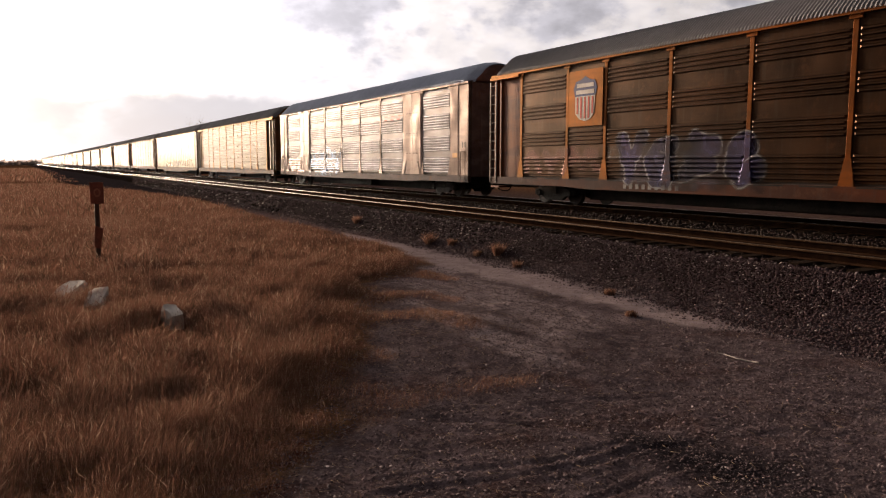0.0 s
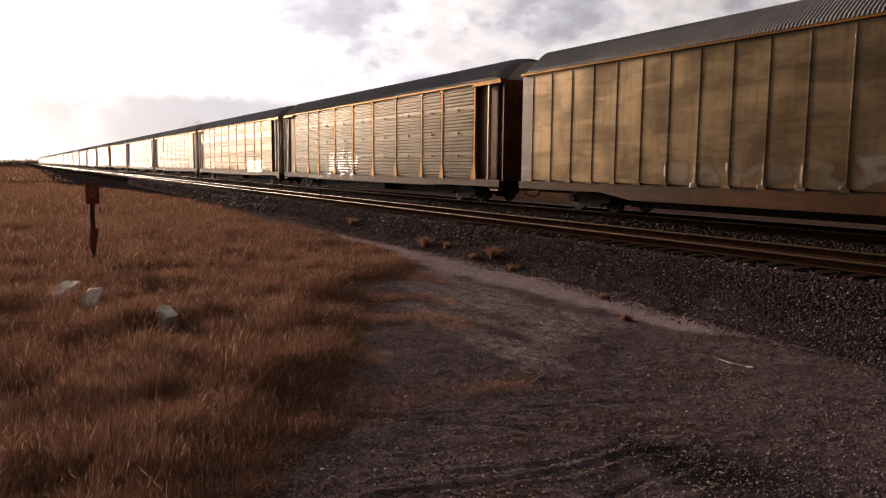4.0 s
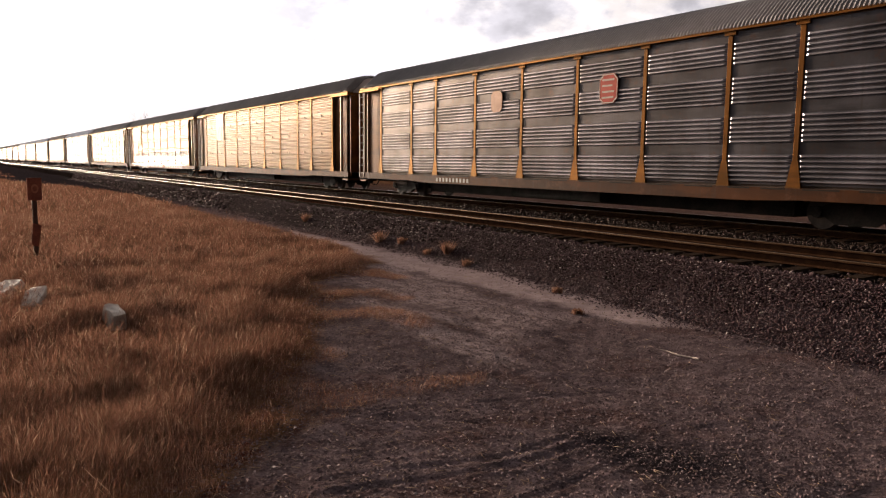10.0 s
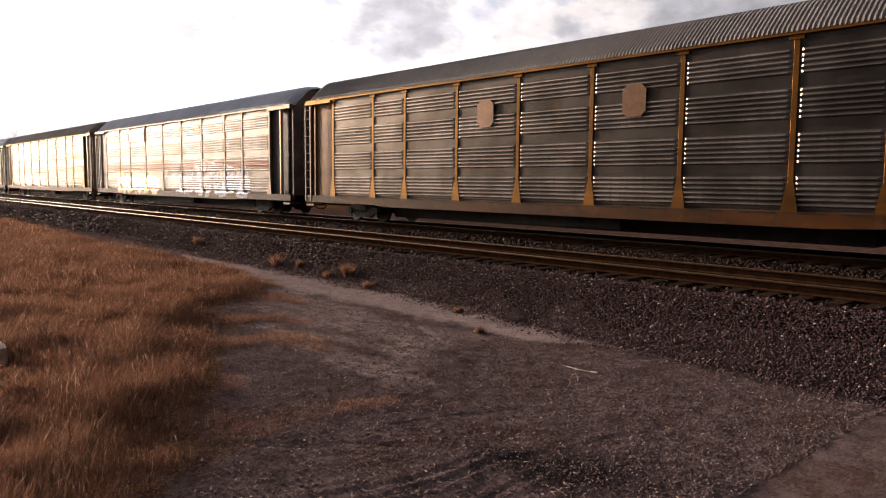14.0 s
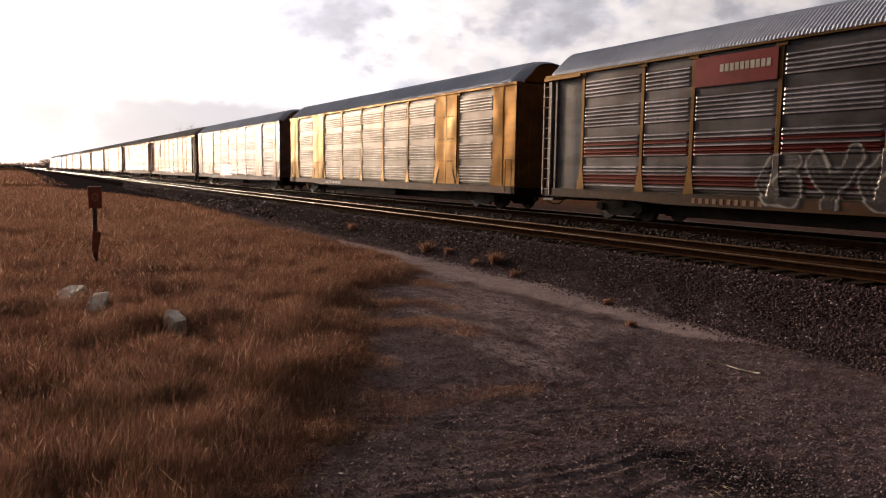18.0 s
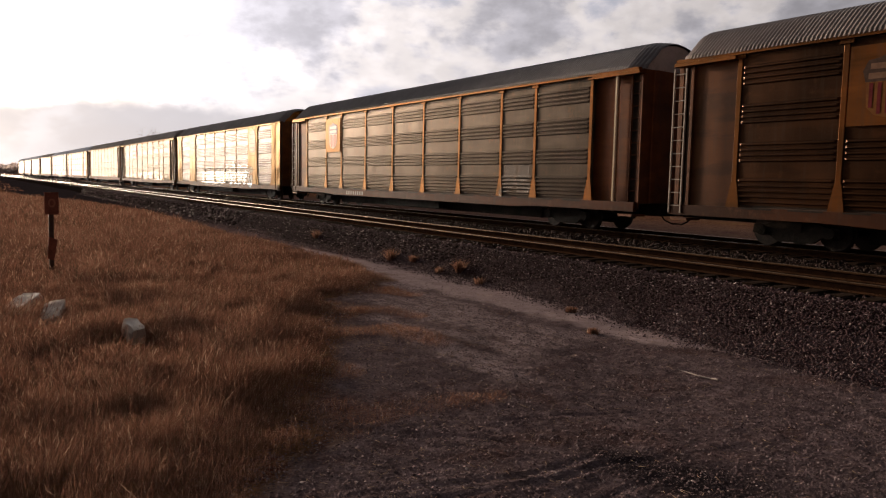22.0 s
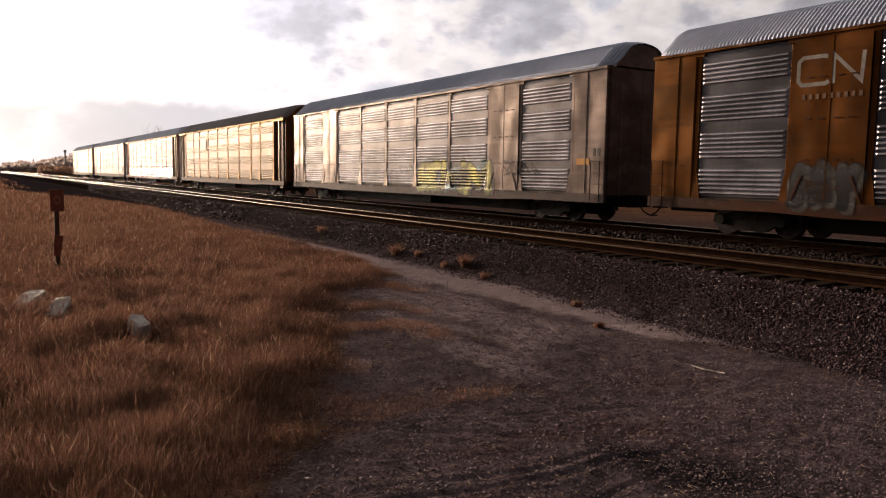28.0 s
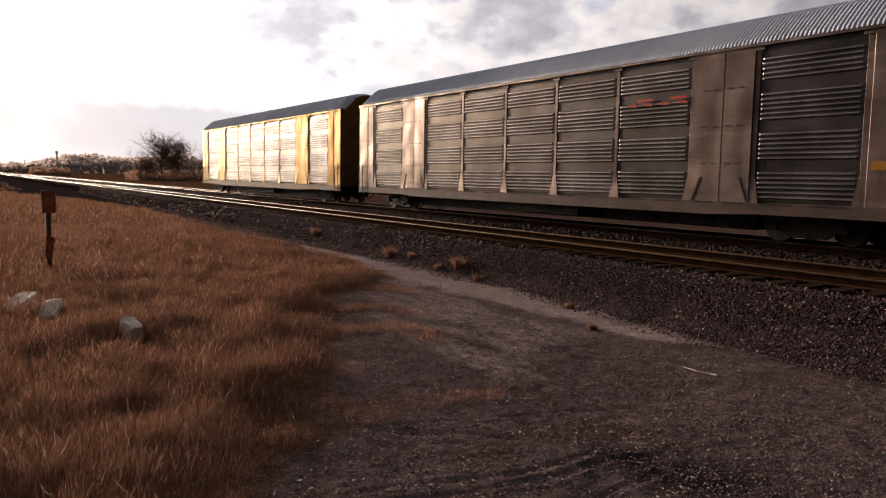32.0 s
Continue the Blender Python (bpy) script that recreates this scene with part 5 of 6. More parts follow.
def auto_rack(spec, index):
    """One covered vehicle carrier; its origin is on the rail under its middle."""
    tag = f"{index}"
    end = BODY.get(spec["kind"], END)
    spec = dict(spec)
    silver = spec.get("metal", 0.4) > 0.42
    warm = spec["frame"][0] > 1.3 * spec["frame"][2]
    plain = not silver and spec["sheet"][0] < 1.4 * spec["sheet"][2]
    if not silver and not plain:
        grey = sum(spec["sheet"]) / 3
        spec["sheet"] = tuple(0.5 * c + 0.5 * grey * w for c, w in zip(spec["sheet"], (1.3, 0.98, 0.70)))
    spec = dict(spec, sheet=tuple(w * c for w, c in zip((0.42, 0.385, 0.34) if spec["kind"] == "smooth" else (0.20, 0.203, 0.226) if silver else (0.27, 0.228, 0.205) if plain else (0.285, 0.152, 0.072), spec["sheet"])),
                frame=tuple(w * c for w, c in zip(((0.40, 0.29, 0.125) if spec["kind"] == "plate" else (0.46, 0.28, 0.105)) if warm else (0.48, 0.42, 0.41), spec["frame"])))
    kind = spec["kind"]
    ribs, rise = ("full" if spec.get("ribs") == "full" else "bold") if silver else "close" if spec.get("split") else spec.get("ribs", "fine"), 0.038 if silver else 0.034
    frame_m = car_paint("frame_" + tag, spec["frame"], 0.33 if spec["kind"] == "plate" else 0.42, 0.7 if warm else 0.55, 0.4, 0.11 if spec["kind"] == "plate" else 0.0, (), 0.35, (1.0, 0.86, 0.60) if warm else (1.0, 0.92, 0.80))
    sheet_m = car_paint("sheet_" + tag, spec["sheet"], 0.28 if kind == "smooth" else 0.34, 0.95 if silver else 0.75, spec.get("rust", 0.3), spec.get("dent", 0.012 if silver else 0.03), spec.get("bands", ()), 0.25, (1.0, 0.96, 0.88) if silver else (1.0, 0.94, 0.85))
    # on silver sides a paler copy of the sheet colour, caught light painted in
    lit_rib_m = car_paint("rib_" + tag, tuple(min(0.8, (3.3 if silver else 1.05) * c) for c in spec["sheet"]), 0.40 if silver else 0.36, 0.95 if silver else 0.75, 0.15, 0.0, spec.get("bands", ()), 0.25, (1.0, 0.96, 0.88) if silver else (1.0, 0.94, 0.85))
    core_m = shared("core", lambda: car_paint("inner_wall", (0.10, 0.075, 0.055), 0.6, 0.0, 0.4))
    sill_m = car_paint("sill_" + tag, tuple(w * c for w, c in zip((0.50, 0.40, 0.26) if warm else (0.46, 0.41, 0.42), spec["frame"])), 0.6, 0.0, 0.55, 0.0, (), 0.12)
    end_m = car_paint("end_" + tag, spec.get("end", tuple(0.95 * c for c in spec["frame"])), 0.5, 0.3, 0.45)
    car = tagged(new("auto_rack_wagon"), spec["label"], "freight wagon", "wagons of the passing train")
    PLATES[car.name] = frame_m
    top = 4.86
    kind = spec["kind"]
    # inner body, floor and the far wall
    open_end = 11.5 if kind == "rack" else end - 0.02
    g = Geo().box(SIDE + 0.045, 1.5, -open_end, open_end, 0.92, 4.97)
    if kind == "rack":
        for s in (-1, 1):
            a, b = sorted((s * 11.5, s * 13.3))
            g.box(-1.25, 1.5, a, b, 0.92, 4.97)
    part("body", g, car, "", core_m)
    part("roof", shared(f"roof {end} " + spec["roof"].name, lambda: roof_mesh(spec["roof"], end)), car, "corrugated metal roof")
    # long members
    part("top_rail", Geo().box(-1.60, -1.45, -end, end, top, 4.94, 0.012), car, "", frame_m)
    g = Geo()
    deep = 0.5 if kind == "smooth" else 0.64
    ring = [(end, 0.70), (end, 0.98), (-end, 0.98), (-end, 0.70), (-9.0, 0.70), (-7.6, deep), (7.6, deep), (9.0, 0.70)]
    g.plate(ring, SIDE - 0.09, 0.14)
    part("side_sill", g, car, "", sill_m)
    for a, b in zip(POSTS, POSTS[1:]):
        w = (b - a) / 2
        for c in (a + 0.52 * w, a + 1.48 * w):
            part("drain_slot", Geo().box(SIDE - 0.094, SIDE - 0.06, c - 0.32 * w, c + 0.32 * w, 0.935, 0.975), car, "", DARK_STEEL)
    part("centre_sill", Geo().box(-0.45, 0.45, -end - 0.1, end + 0.1, 0.55, 0.93).box(-0.75, 1.25, -8.4, 8.4, 0.24, 0.9).box(-1.2, 1.3, -2.2, 2.2, 0.32, 0.9), car, "dark underframe", DARK_STEEL)
    for y in (-10.05, 10.05):
        truck(car, y)
    for s in (-1, 1):
        g = Geo().box(-0.16, 0.16, *sorted((s * (end + 0.05), s * 14.02)), 0.62, 0.9)
        g.box(-0.24, 0.24, *sorted((s * 13.9, s * 14.15)), 0.58, 0.95, 0.05)
        part("coupler", g, car, "dark cast coupler", DARK_STEEL)
        g, pts = Geo(), [(-0.45, s * 13.5, 0.72), (-0.47, s * 13.75, 0.45), (-0.42, s * 14.0, 0.35), (-0.35, s * 14.2, 0.36)]
        for a, b in zip(pts, pts[1:]):
            g.tube(a, b, 0.025)
        part("air_hose", g, car, "", DARK_STEEL)
    if kind == "smooth":
        edges = [-12.45 + 1.1 * i for i in range(24)]
        for a, b in zip(edges, edges[1:]):
            part("panel", Geo().box(SIDE, SIDE + 0.04, a + 0.004, b - 0.004, 1.02, top), car, "", sheet_m)
        for y in edges:
            g = Geo().box(SIDE - 0.02, SIDE, y - 0.022, y + 0.022, 0.98, top, 0.006)
            g.box(SIDE - 0.085, SIDE - 0.002, y - 0.13, y + 0.13, 0.86, 1.06)
            part("post", g, car, "", sheet_m)
        for s in (-1, 1):
            part("corner_sheet", Geo().box(SIDE + 0.01, SIDE + 0.05, *sorted((s * 12.5, s * end)), 0.98, top), car, "dark corner sheet", end_m)
    else:
        split = spec.get("split", ())
        for k, (a, b) in enumerate(zip(POSTS, POSTS[1:])):
            if kind == "plate" and k in (1, 7):
                part("plate", Geo().box(SIDE - 0.06, SIDE + 0.03, a + 0.08, b - 0.08, 0.985, top), car, "smooth painted plate", frame_m)
                mid, deep = (a + b) / 2, SIDE - 0.066
                part("plate_seam", Geo().box(deep, SIDE - 0.05, mid - 0.012, mid + 0.012, 1.0, top - 0.02), car, "", frame_m)
                for s in (-1, 1):
                    q = mid + s * (b - mid - 0.1)
                    part("plate_brace", Geo().plate([(q, 1.0), (q - s * 0.05, 1.0), (q - s * 0.30, 1.62), (q - s * 0.25, 1.62)] if s > 0 else [(q - s * 0.25, 1.62), (q - s * 0.30, 1.62), (q - s * 0.05, 1.0), (q, 1.0)], deep - 0.008, 0.014), car, "", sill_m)
                for z in (1.98, 2.94, 3.9):
                    for q in (-0.52, -0.2, 0.2, 0.52):
                        part("plate_lug", Geo().box(deep - 0.006, SIDE - 0.05, mid + q - 0.07, mid + q + 0.07, z - 0.018, z + 0.018), car, "", sill_m)
                continue
            stops = [1.03, *split, top - 0.02]
            for z0, z1 in zip(stops, stops[1:]):
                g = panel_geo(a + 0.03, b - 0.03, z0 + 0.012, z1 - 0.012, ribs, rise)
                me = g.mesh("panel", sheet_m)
                me.materials.append(lit_rib_m)
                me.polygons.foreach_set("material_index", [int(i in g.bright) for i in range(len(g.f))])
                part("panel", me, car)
        for z in split:
            for a, b in zip(POSTS, POSTS[1:]):
                part("latch", shared("latch", lambda: Geo().box(SIDE - 0.05, SIDE, -0.025, 0.025, -0.06, 0.05, 0.008).box(SIDE - 0.058, SIDE - 0.05, -0.045, 0.045, -0.02, 0.01).mesh("latch", LADDER)), car).location = (0, (a + b) / 2, z)
        for y in POSTS:
            part("post", post_geo(y, kind == "rack" or spec.get("gusset")), car, "", frame_m)
        if kind == "plate":
            for s in (-1, 1):
                a, b = sorted((s * 11.6, s * (end - 0.02)))
                part("corner_plate", Geo().box(SIDE - 0.06, SIDE + 0.04, a, b, 0.985, top, 0.03), car, "smooth corner plate", frame_m)
                part("corner_seam", Geo().box(SIDE - 0.075, SIDE - 0.055, s * (end - 0.9) - 0.02, s * (end - 0.9) + 0.02, 1.0, top - 0.03), car, "", frame_m)
                g = Geo()
                for q in (-0.2, 0.2):
                    g.tube((SIDE - 0.15, s * (end - 0.35) + q, 0.75), (SIDE - 0.15, s * (end - 0.35) + q, 2.0), 0.018)
                for z in (0.95, 1.3, 1.65, 2.0):
                    g.tube((SIDE - 0.15, s * (end - 0.35) - 0.2, z), (SIDE - 0.15, s * (end - 0.35) + 0.2, z), 0.016)
                    g.tube((SIDE - 0.15, s * (end - 0.35), z), (SIDE - 0.05, s * (end - 0.35), z), 0.014)
                part("grab_ladder", g, car, "", end_m)
        else:
            part("ladder", ladder_geo(13.33, SIDE - 0.06), car, "pale steel ladder", LADDER)
            part("ladder", ladder_geo(-13.33, SIDE + 0.1), car, "", end_m)
            part("corner_post", Geo().box(-1.56, -1.42, -12.66, -12.54, 0.98, 4.78, 0.03), car, "bright worn corner post", BRIGHT)
            for s in (-1, 1):
                a, b = sorted((s * 11.55, s * 13.05))
                part("end_screen", Geo().box(-1.36, -1.28, a, b, 0.98, 4.9), car, "flat end screen", end_m)
                part("end_bracket", Geo().box(SIDE - 0.12, -1.2, *sorted((s * 11.6, s * 13.55)), 4.76, 4.85, 0.01), car, "", frame_m)
                part("end_step", Geo().box(SIDE - 0.1, -1.0, *sorted((s * 12.9, s * 13.45)), 0.55, 0.62), car, "", end_m)
                g = Geo().box(-1.42, -1.34, *sorted((s * 13.0, s * 13.12)), 0.98, 4.88, 0.02)
                part("corner_bar", g, car, "", end_m)
    graffiti(car, ART.get(index, ()), kind, ribs, rise, kind == "rack" or spec.get("gusset"), spec.get("split", ()))
    gable = [(-1.24, 4.9), (-1.2, 5.05), (-0.95, 5.32), (-0.72, 5.52), (-0.4, 5.66), (0, 5.70), (0.4, 5.66), (0.72, 5.52), (0.95, 5.32), (1.2, 5.05), (1.24, 4.9)]
    for s in (-1, 1):
        y = s * end
        zig = []
        for i in range(6):
            x, d = -1.40 + 0.467 * i, 0.05 if i % 2 else 0.015
            zig += [(x, y + s * d), (x + 0.44, y + s * d)]
        back = [(1.40, y - s * 0.12), (-1.40, y - s * 0.12)]
        part("end_door", Geo().prism(zig + back if s < 0 else list(reversed(zig + back)), 0.95, 4.9), car, "folding end door", end_m)
        g, k = Geo(), len(gable)
        g.v += [(x, y - s * 0.02, z) for x, z in gable] + [(x, y - s * 0.10, z) for x, z in gable]
        g.f += [tuple(range(k)), tuple(reversed(range(k, 2 * k)))] + [(i, (i + 1) % k, k + (i + 1) % k, k + i) for i in range(k)]
        part("gable", g, car, "arched end sheet under the roof", GABLE if index in (3, 4, 5, 8, 9, 10, 11, 18, 20, 25) else frame_m)
    return car


TAN, ORANGE, UMBER, GREYTAN = (0.30, 0.19, 0.09), (0.34, 0.14, 0.04), (0.15, 0.108, 0.075), (0.14, 0.122, 0.112)
SILVER, PINK, STEEL, BARN = (0.48, 0.48, 0.50), (0.34, 0.285, 0.27), (0.34, 0.335, 0.345), (0.26, 0.055, 0.022)
FOUR = (1.98, 2.94, 3.90)


def rack(label, sheet, frame_c, **more):
    return dict(kind="rack", label=label, sheet=sheet, frame=frame_c, roof=more.pop("roof", ROOF_DARK), **more)


def plated(label, sheet, frame_c, **more):
    return dict(kind="plate", label=label, sheet=sheet, frame=frame_c, roof=more.pop("roof", ROOF_SILVER), ribs="bold", metal=0.45, gusset=True, **{k: v for k, v in more.items() if k != "gusset"})


CARS = [
    rack("tan vehicle carrier with orange posts, faded shield and violet graffiti", UMBER, ORANGE, ribs="fine"),
    plated("pinkish grey vehicle carrier with galvanised side panels and blue graffiti", SILVER, PINK),
    rack("grey-brown vehicle carrier with split side panels and tan posts", GREYTAN, TAN, split=FOUR, ribs="close"),
    dict(kind="smooth", label="smooth-sided polished metal vehicle carrier with dark scrawled graffiti", sheet=(0.58, 0.46, 0.31), frame=(0.34, 0.26, 0.18), end=(0.12, 0.10, 0.09),
         roof=ROOF_DARK, metal=0.92, rust=0.25, dent=0.02),
    rack("dark grey vehicle carrier with split panels, brown posts and white graffiti", (0.116, 0.112, 0.116), (0.231, 0.116, 0.048), split=FOUR, ribs="close"),
    rack("tan vehicle carrier with big pale graffiti letters near its sill", UMBER, (0.286, 0.156, 0.061), ribs="fine"),
    rack("grey-tan vehicle carrier with split panels and yellow shield plate", GREYTAN, (0.272, 0.150, 0.061), split=FOUR, ribs="close"),
    rack("brown vehicle carrier with white and blue graffiti along its sill", UMBER, (0.272, 0.163, 0.068), ribs="fine"),
    rack("silver-sided vehicle carrier with tan posts and a small red emblem", STEEL, (0.286, 0.177, 0.082), ribs="bold", metal=0.45),
    rack("dark brown vehicle carrier with split panels and orange shield plate", (0.17, 0.112, 0.078), (0.299, 0.156, 0.041), split=FOUR, ribs="close", roof=ROOF_BROWN),
    rack("brown vehicle carrier with orange posts and tall pink graffiti letters", UMBER, (0.340, 0.177, 0.041), ribs="fine"),
    rack("silvery tan vehicle carrier with two faint round emblems", (0.299, 0.279, 0.252), (0.286, 0.204, 0.109), ribs="fine", metal=0.45),
    rack("silver vehicle carrier with maroon panel, red stripes and orange graffiti", STEEL, (0.204, 0.190, 0.184), ribs="bold", metal=0.45, roof=ROOF_SILVER, end=(0.10, 0.10, 0.11),
         bands=[(2.20, 2.34, (0.10, 0.018, 0.018)), (2.44, 2.52, (0.10, 0.018, 0.018))]),
    rack("brown vehicle carrier with worn pale graffiti along its sill", UMBER, (0.245, 0.163, 0.082), ribs="fine", roof=ROOF_BROWN),
    rack("silver vehicle carrier with maroon panel, red stripes and grey graffiti", STEEL, (0.204, 0.170, 0.156), ribs="bold", metal=0.45, roof=ROOF_SILVER, end=(0.10, 0.10, 0.11),
         bands=[(2.10, 2.32, (0.10, 0.018, 0.018)), (2.42, 2.52, (0.10, 0.018, 0.018)), (1.2, 1.5, (0.10, 0.022, 0.022))]),
    plated("orange vehicle carrier with galvanised side panels and a faint ribbon emblem", (0.44, 0.415, 0.385), (0.34, 0.185, 0.05)),
    plated("pinkish grey vehicle carrier with silver panels and orange graffiti", SILVER, PINK),
    rack("dark brown vehicle carrier with a striped shield and scrawls", (0.16, 0.104, 0.072), (0.245, 0.129, 0.061), ribs="fine", roof=ROOF_BROWN),
    rack("dark vehicle carrier with orange posts and a blue and red shield", (0.116, 0.105, 0.099), (0.299, 0.136, 0.054), ribs="fine"),
    plated("orange vehicle carrier with silver panels, red emblems and pastel graffiti", SILVER, (0.313, 0.156, 0.041), roof=ROOF_DARK),
    rack("dark brown vehicle carrier with tan posts and a red name panel", (0.109, 0.095, 0.085), (0.258, 0.150, 0.068), ribs="fine", roof=ROOF_BROWN),
    rack("tan vehicle carrier with split panels and a brown roof", (0.204, 0.163, 0.116), TAN, split=FOUR, ribs="close", roof=ROOF_BROWN),
    plated("orange vehicle carrier with silver panels and a white ribbon emblem", SILVER, (0.286, 0.122, 0.034)),
    plated("pale grey vehicle carrier with silver panels and yellow-green graffiti", SILVER, (0.340, 0.306, 0.292)),
    rack("yellow-tan vehicle carrier with a black ribbon emblem", (0.190, 0.146, 0.095), (0.299, 0.190, 0.075), ribs="fine", roof=ROOF_BROWN),
    rack("silver vehicle carrier with red-brown posts and white and red graffiti", (0.40, 0.40, 0.425), BARN, ribs="full", metal=0.45, roof=ROOF_SILVER, end=(0.24, 0.055, 0.025)),
    plated("pinkish grey vehicle carrier with dull grey panels", (0.231, 0.224, 0.224), (0.326, 0.292, 0.286), gusset=True),
    plated("tan vehicle carrier with silver panels at the end of the train", SILVER, (0.340, 0.245, 0.136)),
]

EMBLEMS = {
    0: lambda c: (shield(c, 7.83, 3.75, 0.95, "own"), bars(c, 3.6, 6.0, 0.79, 0.15, "grey", 9, SIDE - 0.096)),
    1: lambda c: (bars(c, 4.0, 5.9, 0.79, 0.15, "black", 9, SIDE - 0.096), bars(c, -6.75, -4.3, 3.86, 0.07, "red", 3, None, "emblem", 0.05), bars(c, -6.55, -4.3, 3.70, 0.07, "red", 3, None, "emblem", 0.05),
                  part("sign_plate", Geo().plate(oblong(-12.2, -11.75, 1.75, 1.95), SIDE - 0.07, 0.02), c, "small orange plate", INK["yellow"]), bars(c, -12.85, -12.45, 2.3, 0.25, "black", 2, SIDE - 0.066)),
    2: lambda c: noodle(c, 5.5, 3.4, 0.9, "umber"),
    3: lambda c: part("bleached_patch", Geo().plate(oblong(-3.2, -0.9, 1.1, 1.75), SIDE - 0.004, 0.003), c, "pale rectangular patch", INK["white"]),
    4: lambda c: bars(c, 6.0, 8.6, 0.79, 0.15, "faded", 9, SIDE - 0.096),
    5: lambda c: (octagon(c, 12.1, 4.0, 0.45, "umber", False),),
    6: lambda c: (shield(c, 7.83, 4.0, 0.8, "yellow", True), bars(c, 4.6, 7.2, 0.79, 0.15, "faded", 9, SIDE - 0.096)),
    8: lambda c: (octagon(c, -2.75, 3.75, 0.52), octagon(c, 2.75, 3.7, 0.45, "faded", False), bars(c, 4.4, 6.8, 0.79, 0.15, "white", 10, SIDE - 0.096)),
    9: lambda c: shield(c, 7.83, 3.95, 0.95, "orange", True),
    10: lambda c: (shield(c, 7.83, 3.9, 0.95, "own"), words(c, "BUILDING AMERICA", 6.2, 4.05, 0.3, "black"), bars(c, 4.2, 6.9, 0.7, 0.26, "white", 10, SIDE - 0.096)),
    11: lambda c: (octagon(c, 2.75, 3.75, 0.5, "faded", False), octagon(c, -2.75, 3.75, 0.5, "faded", False)),
    12: lambda c: (red_plate(c, 4.2, 6.8, 3.95, 4.75, "maroon", [(4.4, 4.4, 6.0, 0.2)]), bars(c, 3.6, 6.0, 0.79, 0.15, "faded", 10, SIDE - 0.096)),
    14: lambda c: (red_plate(c, 4.2, 6.8, 3.95, 4.75, "maroon", [(4.4, 4.4, 6.0, 0.2)]), bars(c, 4.4, 6.8, 0.79, 0.15, "faded", 10, SIDE - 0.096)),
    15: lambda c: (noodle(c, 7.83, 4.1, 0.72, "faded"), bars(c, 4.2, 6.6, 0.79, 0.15, "white", 10, SIDE - 0.096)),
    16: lambda c: (bars(c, -6.75, -4.3, 3.84, 0.09, "red", 6, None, "emblem", 0.06), bars(c, -6.75, -4.3, 3.68, 0.07, "red", 3, None, "emblem", 0.05), bars(c, 4.6, 6.6, 0.78, 0.18, "black", 9, SIDE - 0.096)),
    17: lambda c: shield(c, 7.83, 3.85, 0.9, "own", True),
    18: lambda c: (shield(c, 7.83, 3.85, 0.9, "own"), bars(c, 4.2, 6.2, 0.78, 0.18, "grey", 8, SIDE - 0.096)),
    19: lambda c: (octagon(c, -7.83, 3.9, 0.9, "faded", True, 0.012, "red"), octagon(c, 7.83, 3.95, 0.9, "faded", True, 0.012, "red")),
    20: lambda c: red_plate(c, 4.25, 6.75, 3.1, 4.75, "red", [(4.3, 4.5, 6.6, 0.2), (3.85, 5.2, 6.6, 0.2), (3.4, 5.0, 6.6, 0.2)]),
    22: lambda c: (noodle(c, 7.83, 4.05, 0.75, "white"), bars(c, 7.1, 8.6, 3.45, 0.12, "faded", 9, SIDE - 0.066), bars(c, 4.2, 6.4, 0.79, 0.15, "white", 10, SIDE - 0.096)),
    23: lambda c: (part("sign_plate", Geo().plate(oblong(-12.4, -11.8, 1.9, 2.1), SIDE - 0.07, 0.02), c, "small orange plate", INK["yellow"]), bars(c, -12.85, -12.45, 2.3, 0.25, "black", 2, SIDE - 0.066)),
    24: lambda c: noodle(c, 5.5, 3.75, 0.72, "black", "orange"),
    25: lambda c: (bars(c, -6.6, -4.35, 3.82, 0.09, "red", 5, None, "emblem", 0.06), bars(c, -6.6, -4.35, 3.68, 0.09, "red", 3, None, "emblem", 0.06)),
    26: lambda c: (bars(c, -6.7, -4.3, 3.80, 0.08, "red", 2, None, "emblem", 0.05), bars(c, -6.7, -4.3, 3.67, 0.08, "red", 4, None, "emblem", 0.05), part("sign_plate", Geo().plate(oblong(-12.3, -11.7, 1.8, 2.0), SIDE - 0.07, 0.02), c, "small yellow plate", INK["yellow"])),
}


def build_train():
    out = []
    for i, spec in enumerate(CARS):
        car = auto_rack(spec, i)
        if i in EMBLEMS:
            EMBLEMS[i](car)
        out.append(car)
    return out


WAGONS = build_train()


